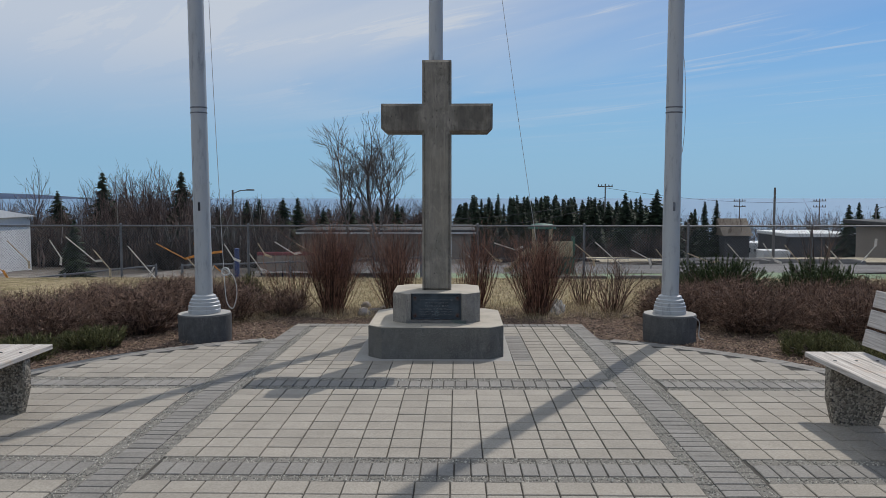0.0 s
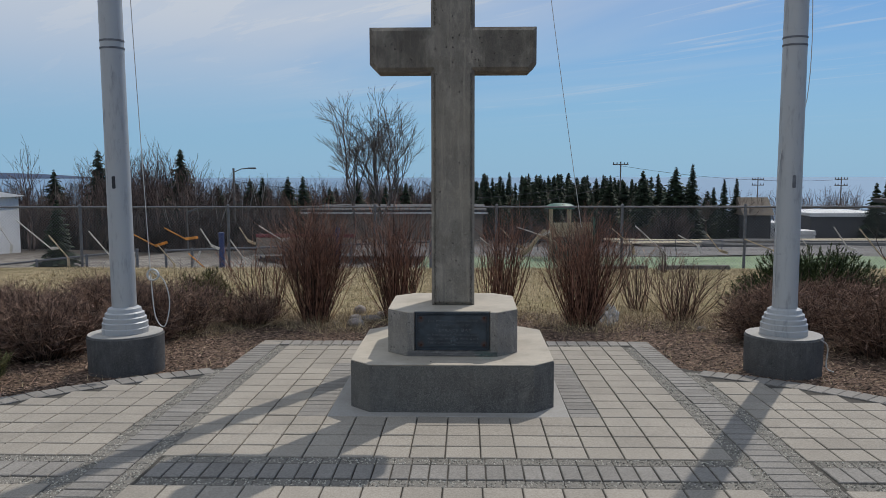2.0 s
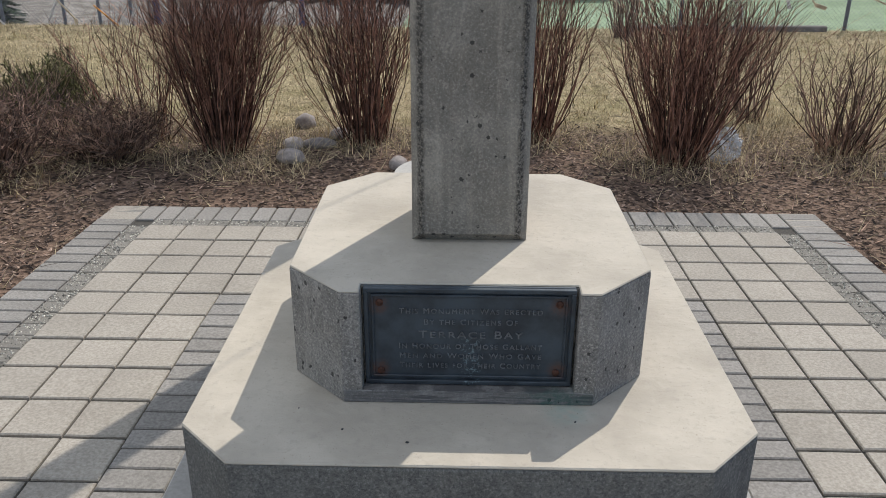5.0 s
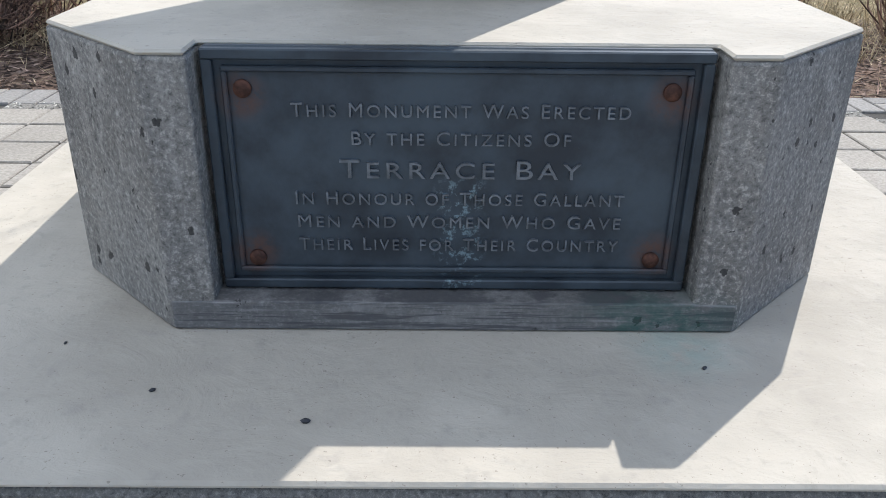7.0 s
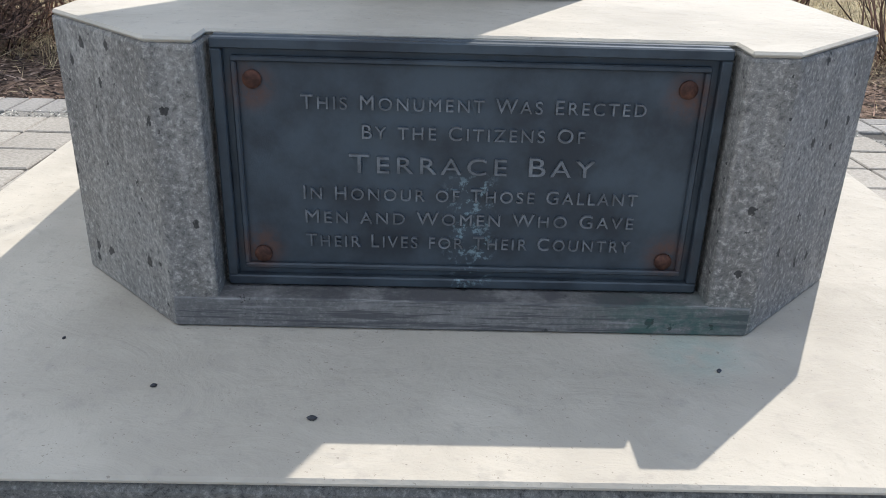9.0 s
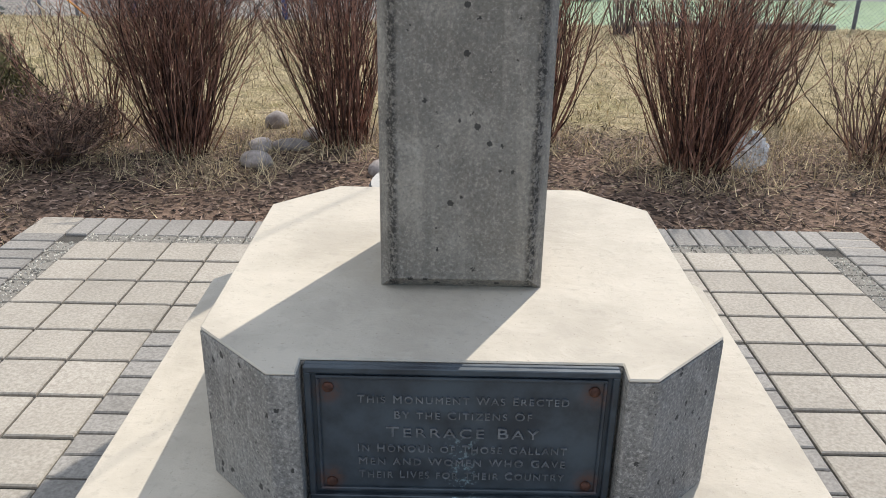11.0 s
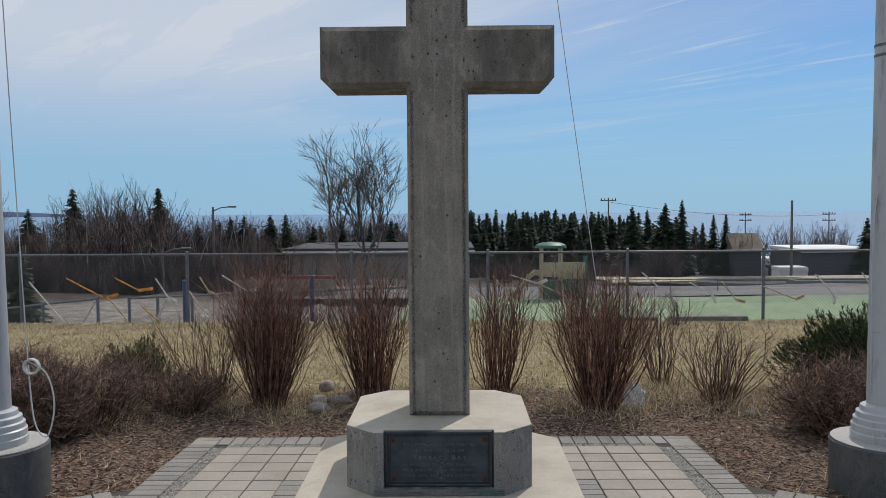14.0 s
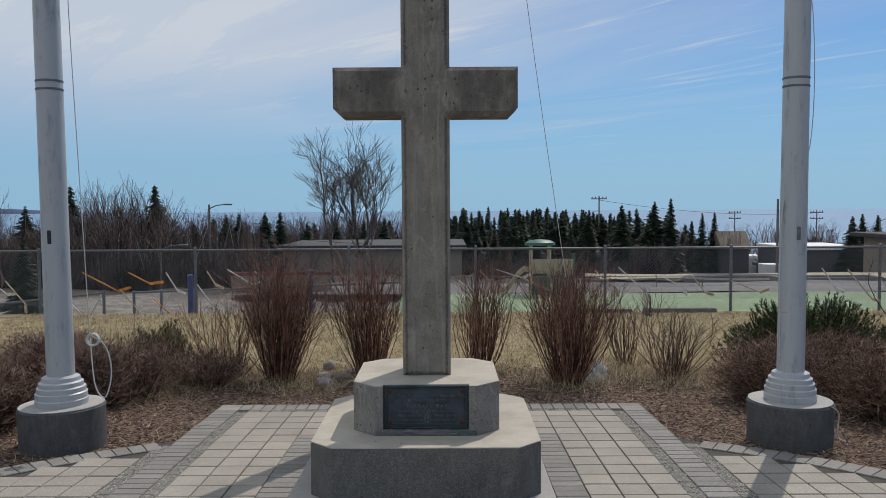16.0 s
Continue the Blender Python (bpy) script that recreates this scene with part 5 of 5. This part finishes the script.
# two tall birches and other bare trees
for (az, d, top, k) in ((-0.142, 58, 8.0, 0), (-0.104, 58, 8.5, 1)):
    x, y = spot(az, d)
    plant("birch_tree", BIRCHES[k], ("limb_mass", "twig_mass"), x, y, (top - gz(y)) / 10.2, 40 * k, "tall leafless birch with pale bark", 1.2)
for az, d, top in ((-0.445, 62, 4.4), (-0.425, 64, 5.2), (-0.405, 63, 5.0), (-0.385, 66, 5.3), (-0.372, 63, 4.8), (-0.318, 66, 2.4), (-0.300, 68, 2.0), (-0.56, 48, 4.4), (-0.43, 58, 2.8), (-0.395, 60, 3.0),
                   (-0.48, 60, 1.0), (0.293, 82, 0.2), (0.345, 90, 0.5), (0.36, 90, 0.3), (0.385, 96, 0.5), (0.44, 96, 0.4), (0.455, 96, 0.5), (0.06, 55, -1.2), (0.085, 58, -0.6), (-0.20, 58, 0.2), (-0.185, 62, -0.2), (-0.165, 57, -0.4), (-0.125, 60, -0.6), (-0.09, 56, -0.8), (-0.46, 56, 2.6), (-0.44, 66, 4.6), (-0.415, 68, 4.9), (0.12, 60, -1.0), (0.17, 62, -0.8), (0.20, 60, -1.0), (0.235, 64, -0.7), (0.265, 66, -0.6)):
    x, y = spot(az, d)
    plant("bare_tree", BARES[rnd.randrange(3)], ("limb_mass", "twig_mass"), x, y, (top - gz(y)) / 9.0, rnd.uniform(0, 360), BARE_TEXT)

# far woods: many bare crowns in one sheet
wood_v, wood_f = [], []
source = []
for limbs, twigs in BARES:
    vs, fs = [], []
    for me in (limbs, twigs):
        co = np.empty(len(me.vertices) * 3)
        me.vertices.foreach_get("co", co)
        base = sum(len(q) for q in vs)
        vs.append(co.reshape(-1, 3))
        fs += [[base + i for i in p.vertices] for p in me.polygons]
    source.append((np.vstack(vs), fs))
count = 0
for i in range(420):
    d = 52 + 80 * rnd.random() ** 1.6
    az = rnd.uniform(-0.64, 0.30) if rnd.random() < 0.86 else rnd.uniform(0.3, 0.64)
    if (az > -0.22 and d < 90) or (az > 0.27 and d < 128):
        continue
    x, y = spot(az, d)
    base = gz(y)
    top = (rnd.uniform(-0.8, 1.5) if az < -0.08 else rnd.uniform(-1.8, 0.4)) + (2.0 if -0.48 < az < -0.35 and d < 75 else 0)
    s = (top - base) / 8.6
    vs, fs = source[i % 3]
    a = rnd.uniform(0, 6.28)
    rot = np.array(((math.cos(a), -math.sin(a), 0), (math.sin(a), math.cos(a), 0), (0, 0, 1)))
    wood_v.append(vs @ rot.T * (s * 1.15, s * 1.15, s) + (x, y, base))
    wood_f.append([[q + count for q in f] for f in fs])
    count += len(vs)
for i in range(115):
    if i < 70:
        d, az, top = rnd.uniform(92, 128), rnd.uniform(-0.40, -0.02), rnd.uniform(0.6, 2.0)
    else:
        d, az, top = rnd.uniform(126, 150), rnd.uniform(0.23, 0.64), rnd.uniform(-1.6, -0.3)
    x, y = spot(az, d)
    base = gz(y)
    s = (top - base) / 8.6
    vs, fs = source[i % 3]
    a = rnd.uniform(0, 6.28)
    rot = np.array(((math.cos(a), -math.sin(a), 0), (math.sin(a), math.cos(a), 0), (0, 0, 1)))
    wood_v.append(vs @ rot.T * (s * 1.1, s * 1.1, s) + (x, y, base))
    wood_f.append([[q + count for q in f] for f in fs])
    count += len(vs)
wood_f = [f for fs in wood_f for f in fs]
me = mesh_from("woodland", np.vstack(wood_v).tolist(), wood_f, "twig")
tagged(new("woodland", me), "brown leafless woodland on the slope down to the lake", "woods", kind="stuff")

# pale trunks that show among the woods
b = Build()
for i in range(130):
    d, az = rnd.uniform(52, 80), rnd.uniform(-0.62, -0.22)
    x, y = spot(az, d)
    h = rnd.uniform(2.6, 5.2)
    lean = rnd.gauss(0, 0.12)
    b.tube([(x, y, gz(y) - 0.3), (x + lean * h * 0.5, y, gz(y) + h * 0.5), (x + lean * h * 1.1, y, gz(y) + h)], [0.05, 0.04, 0.02], 4)
tagged(new("birch_trunks", b.mesh("birch_trunks", "trunk")), "thin pale birch trunks in the woods", "woods", kind="stuff")

# young spruces packed between the single ones
vs0 = np.empty(len(SPRUCES[1][1].vertices) * 3)
SPRUCES[1][1].vertices.foreach_get("co", vs0)
vs0 = vs0.reshape(-1, 3)
fs0 = [list(p.vertices) for p in SPRUCES[1][1].polygons]
stand_v, stand_f = [], []
for i in range(110):
    d = rnd.uniform(88, 140)
    az = rnd.uniform(0.0, 0.30) if i < 80 else rnd.uniform(-0.30, 0.0)
    x, y = spot(az, d)
    s = (rnd.uniform(-2.4, 0.5) - gz(y)) / 8.0
    n = len(stand_v) * len(vs0)
    stand_v.append(vs0 * (s * 1.8, s * 1.8, s) + (x, y, gz(y)))
    stand_f += [[n + q for q in f] for f in fs0]
me = mesh_from("spruce_stand", np.vstack(stand_v).tolist(), stand_f, "spruce")
tagged(new("spruce_stand", me), "dense dark stand of young spruces", "woods", kind="stuff")

# brush below the woods and along the bank
b = Build()
rnd = random.Random(9)
for i in range(36000):
    az = rnd.uniform(-0.68, 0.30) if rnd.random() < 0.85 else rnd.uniform(0.3, 0.66)
    near = 50 if az < -0.23 else (90 if az < 0.04 else (62 if az < 0.27 else 112))
    d = near + (150 - near) * rnd.random() ** 2
    x, y = spot(az, d)
    h = rnd.uniform(0.8, 3.4) * (1.0 if d < 75 else 1.5) * (0.45 if 0.02 < az < 0.24 else 1.0) * (0.5 if rnd.random() < 0.3 else 1.0)
    z = gz(y)
    for _ in range(3):
        tip = Vector((x + rnd.gauss(0, h * 0.32), y + rnd.gauss(0, 0.3), z + h * rnd.uniform(0.4, 1)))
        w2 = 0.012 + d * 0.00035
        n = len(b.v)
        b.v += [(x - w2, y, z - 0.2), (x + w2, y, z - 0.2), tuple(tip)]
        b.f.append((n, n + 1, n + 2))
tagged(new("brush", b.mesh("brush", "brush")), "brown leafless brush covering the slope", "brush", kind="stuff")


# ---------------------------------------------------------------- litter and grass
rng = np.random.default_rng(4)


def slivers(n, xlim, ylim, length, width, tilt, keep, lift=0.0):
    """Small thin wedges lying or standing on the ground."""
    vs, fs = [], []
    for _ in range(n):
        x, y = rng.uniform(*xlim), rng.uniform(*ylim)
        if not keep(x, y):
            continue
        a, e, ln, wd = rng.uniform(0, 6.28), rng.uniform(*tilt), rng.uniform(*length), rng.uniform(*width)
        d = np.array((math.cos(a) * math.cos(e), math.sin(a) * math.cos(e), math.sin(e)))
        s = np.array((-math.sin(a), math.cos(a), 0)) * wd
        o = np.array((x, y, land(x, y) + lift))
        n0 = len(vs)
        vs += [tuple(o - s), tuple(o + s), tuple(o + d * ln), tuple(o + d * ln * 0.4 + np.array((0, 0, wd * 0.9)))]
        fs += [(n0, n0 + 1, n0 + 3), (n0 + 1, n0 + 2, n0 + 3), (n0 + 2, n0, n0 + 3)]
    return vs, fs


def bed(x, y):
    return not on_plaza(x, y, -0.01) and y < 11.6 + 0.5 * math.sin(x * 2.1)


def turf(x, y):
    return y > 11.3 + 0.5 * math.sin(x * 2.1)


me = mesh_from("mulch_chips", *slivers(34000, (-5.5, 5.5), (6.5, 12.2), (0.012, 0.06), (0.003, 0.010), (-0.1, 0.5), bed, 0.002), "chip")
tagged(new("mulch_chips", me), "dark brown shredded bark chips and dead leaves", "mulch", kind="stuff")
me = mesh_from("straw", *slivers(5500, (-5.5, 5.5), (6.8, 11.9), (0.02, 0.12), (0.0012, 0.003), (-0.05, 0.9), bed, 0.002), "straw")
tagged(new("straw", me), "dead grass stalks lying in the mulch", "straw", kind="stuff")
me = mesh_from("dry_grass", *slivers(60000, (-8, 9), (11.2, 18.6), (0.03, 0.10), (0.002, 0.005), (0.05, 1.2), turf), "straw")
tagged(new("dry_grass", me), "short dry straw-coloured lawn grass", "grass", kind="stuff")


TUFTS = ((-1.62, 11.1, 0.6), (-0.7, 11.4, 0.5), (0.5, 11.45, 0.4), (1.38, 10.95, 0.55), (-2.25, 11.35, 0.7), (2.5, 11.15, 0.7), (-2.9, 10.6, 0.6), (2.2, 12.2, 0.5), (-1.3, 10.7, 0.4))


def near_tuft(x, y):
    return any(math.hypot(x - a, y - c) < r for a, c, r in TUFTS) and not on_plaza(x, y, -0.05)


me = mesh_from("grass_tufts", *slivers(15000, (-3.6, 3.4), (10.0, 12.9), (0.06, 0.26), (0.0012, 0.003), (0.15, 1.3), near_tuft), "straw")
tagged(new("grass_tufts", me), "dead grass tangled round the feet of shrubs", "grass", kind="stuff")
me = mesh_from("fallen_twigs", *slivers(2600, (-5, 5), (6.8, 12.2), (0.10, 0.38), (0.0015, 0.0035), (-0.02, 0.35), bed, 0.006), "spirea")
tagged(new("fallen_twigs", me), "fallen brown twigs lying on the mulch", "twigs", kind="stuff")


# ---------------------------------------------------------------- paving
def paver_mesh(name, wx, wy, mat, thick=0.05, cut=0.004, seed=0):
    """A paver with eased upper edges; its top middle is the origin."""
    hx, hy = wx / 2, wy / 2
    v = [(sx * hx, sy * hy, -thick) for sx, sy in ((-1, -1), (1, -1), (1, 1), (-1, 1))]
    v += [(sx * hx, sy * hy, -cut) for sx, sy in ((-1, -1), (1, -1), (1, 1), (-1, 1))]
    v += [(sx * (hx - cut), sy * (hy - cut), 0) for sx, sy in ((-1, -1), (1, -1), (1, 1), (-1, 1))]
    f = [(8, 9, 10, 11)]
    for k in (0, 4):
        f += [(k + a, k + (a + 1) % 4, k + 4 + (a + 1) % 4, k + 4 + a) for a in range(4)]
    return v, f, mesh_from(name, v, f, mat)


PITCH = 0.204
CX = -0.022                                                          # middle line of the paving
NEAR_BAND = (3.63, 3.73, 3.95, 4.05)
FAR_BAND = (5.90, 6.00, 6.24, 6.34)
BACK_BAND = (9.645, 9.725, 9.93)
big, small_x, small_y, cubes = [], [], [], []                        # places of the pieces


def rows(y0, y1, pitch):
    n = max(1, round((y1 - y0) / pitch))
    step = (y1 - y0) / n
    return [y0 + step * (i + 0.5) for i in range(n)], step


def inside(x, y):
    return math.hypot(x, y - PLAZA_Y) < PLAZA_R - 0.26


slab_x, slab_y0, slab_y1 = 0.775, 7.15, 8.81
for y0, y1 in ((-4.0, NEAR_BAND[0]), (NEAR_BAND[3], FAR_BAND[0]), (FAR_BAND[3], BACK_BAND[0])):
    for y in rows(y0, y1, PITCH)[0]:
        for i in range(16):                                          # middle field
            x = CX - 1.604 + 3.208 / 16 * (i + 0.5)
            if abs(x) < 0.98 and slab_y0 - 0.05 < y < slab_y1 + 0.05:
                continue
            big.append((x, y))
        for i in range(12):                                          # outer fields
            x = 2.0 + 0.2 * (i + 0.5)
            for sx in (-1, 1):
                if inside(sx * x, y):
                    big.append((CX + sx * x, y))
for y0, y1, y2, y3 in (NEAR_BAND, FAR_BAND):
    for i in range(-40, 40):
        x = 0.1 * (i + 0.5)
        if not inside(x, y1) or 1.6 < abs(x - CX) < 2.0:
            continue
        small_y.append((x, (y1 + y2) / 2))
        cubes += [(x, (y0 + y1) / 2), (x, (y2 + y3) / 2)]
for i in range(34):
    x = CX - 1.70 + 3.40 / 34 * (i + 0.5)
    small_y.append((x, (BACK_BAND[1] + BACK_BAND[2]) / 2))
    if abs(x) < 1.6:
        cubes.append((x, (BACK_BAND[0] + BACK_BAND[1]) / 2))
for y in rows(-4.0, BACK_BAND[2], 0.1)[0]:
    for sx in (-1, 1):
        small_x.append((CX + sx * 1.80, y))
        cubes.append((CX + sx * 1.65, y)) if y < 9.66 else None
        if 1.2 < y < 8.55:
            cubes.append((CX + sx * 1.95, y))
for y in rows(slab_y0, slab_y1, 0.1)[0]:
    for sx in (-1, 1):
        small_x.append((-0.926 if sx < 0 else 0.879, y))

def laid(x, y, rnd, turn=0.0):
    s = (gz(y + 0.1) - gz(y - 0.1)) / 0.2
    return Matrix.Translation((x, y, gz(y) + rnd.uniform(-0.0015, 0.0015))) @ Euler((math.atan(s) + rnd.gauss(0, 0.003), rnd.gauss(0, 0.003), turn + rnd.gauss(0, 0.004))).to_matrix().to_4x4()


# bedding sand under and between the pieces
b = Build()
steps = 140
prev = None
for j in range(steps + 1):
    y = -4.0 + (BACK_Y + 4.0) * j / steps
    half = math.sqrt(max(0, (PLAZA_R - 0.02) ** 2 - (y - PLAZA_Y) ** 2)) if abs(y - PLAZA_Y) < PLAZA_R - 0.02 else 0
    half = max(half, BACK_X - 0.01)
    b.v += [(-half, y, gz(y) - 0.011), (half, y, gz(y) - 0.011)]
    if j:
        q = (j - 1) * 2
        b.f.append((q, q + 1, q + 3, q + 2))
pavement = tagged(new("pavement", b.mesh("pavement", "joint")), "round plaza of pale square pavers with grey bands", "pavement", kind="structure")
borders = tagged(new("pavement_bands", Build().box(-0.7, 0.7, 7.3, 8.6, -0.12, -0.08).mesh("pavement_bands", "joint")), "grey paver bands edged with pebble strips", "pavement", kind="structure")


def lay(places, wx, wy, name, mat, far_mat, parent, nearest, seed):
    """The nearest pieces are objects of their own, the rest one mesh."""
    rnd = random.Random(seed)
    v, f, me = paver_mesh(name, wx, wy, mat)
    places = sorted(places, key=lambda p: abs(p[1] - 7.2) + 0.9 * abs(p[0]))
    for x, y in places[:nearest]:
        ob = new(name, me)
        ob.parent = parent
        ob.matrix_basis = laid(x, y, rnd)
    vs, fs = [], []
    for x, y in places[nearest:]:
        m, n = laid(x, y, rnd), len(vs)
        vs += [tuple(m @ Vector(p)) for p in v]
        fs += [tuple(n + i for i in q) for q in f]
    if vs:
        rest = part(name + "_field", mesh_from(name + "_field", vs, fs, far_mat), None, parent)
        tagged(rest, "", kind="stuff")


lay(big, 3.208 / 16 - 0.008, PITCH - 0.011, "paver", "paver", "paver_far", pavement, 300, 1)
lay(small_x, 0.196, 0.090, "band_paver", "dark_paver", "dark_paver_far", borders, 190, 2)
lay(small_y, 0.092, 0.212, "cross_band_paver", "dark_paver", "dark_paver_far", borders, 110, 3)
corner = paver_mesh("corner_paver", 0.19, 0.22, "paver")[2]
rnd = random.Random(8)
for sx in (-1, 1):
    ob = new("corner_paver", corner)
    ob.parent, ob.matrix_basis = borders, laid(CX + sx * 1.80, 9.83, rnd)

# curved soldier course along the rim
rim = paver_mesh("edge_paver", 0.10, 0.20, "dark_paver")[2]
for i in range(-120, 121):
    a = i * 0.0262
    x, y = (PLAZA_R - 0.12) * math.sin(a), PLAZA_Y + (PLAZA_R - 0.12) * math.cos(a)
    if abs(x) < 2.0:
        continue
    ob = new("edge_paver", rim)
    ob.parent, ob.matrix_basis = borders, laid(x, y, rnd, -a)

# pebble strips: rough cubes under a crust of small stones
v, f, _ = paver_mesh("pebble_bed", 0.097, 0.097, "joint")
vs, fs = [], []
for x, y in cubes:
    m, n = laid(x, y, rnd), len(vs)
    vs += [tuple(m @ Vector((p[0], p[1], p[2] - 0.004))) for p in v]
    fs += [tuple(n + i for i in q) for q in f]
octa_f = np.array(((0, 2, 4), (2, 1, 4), (1, 3, 4), (3, 0, 4)))
pv, pf, n = [], [], 0
prng = np.random.default_rng(6)
for x, y in cubes:
    z = gz(y) - 0.004
    for _ in range(34):
        px, py = x + prng.uniform(-0.047, 0.047), y + prng.uniform(-0.047, 0.047)
        r = prng.uniform(0.004, 0.009)
        a = prng.uniform(0, 3.14)
        ca, sa = math.cos(a) * r, math.sin(a) * r
        k = prng.uniform(0.6, 1.0)
        pv += [(px + ca, py + sa, z), (px - ca, py - sa, z), (px - sa * k, py + ca * k, z), (px + sa * k, py - ca * k, z), (px, py, z + r * 0.75)]
        pf += (octa_f + n).tolist()
        n += 5
part("pebble_bed", mesh_from("pebble_bed", vs, fs, "pebble_bed"), None, borders)["kind"] = "stuff"
part("pebbles", mesh_from("pebbles", pv, pf, "pebble"), None, borders)["kind"] = "stuff"
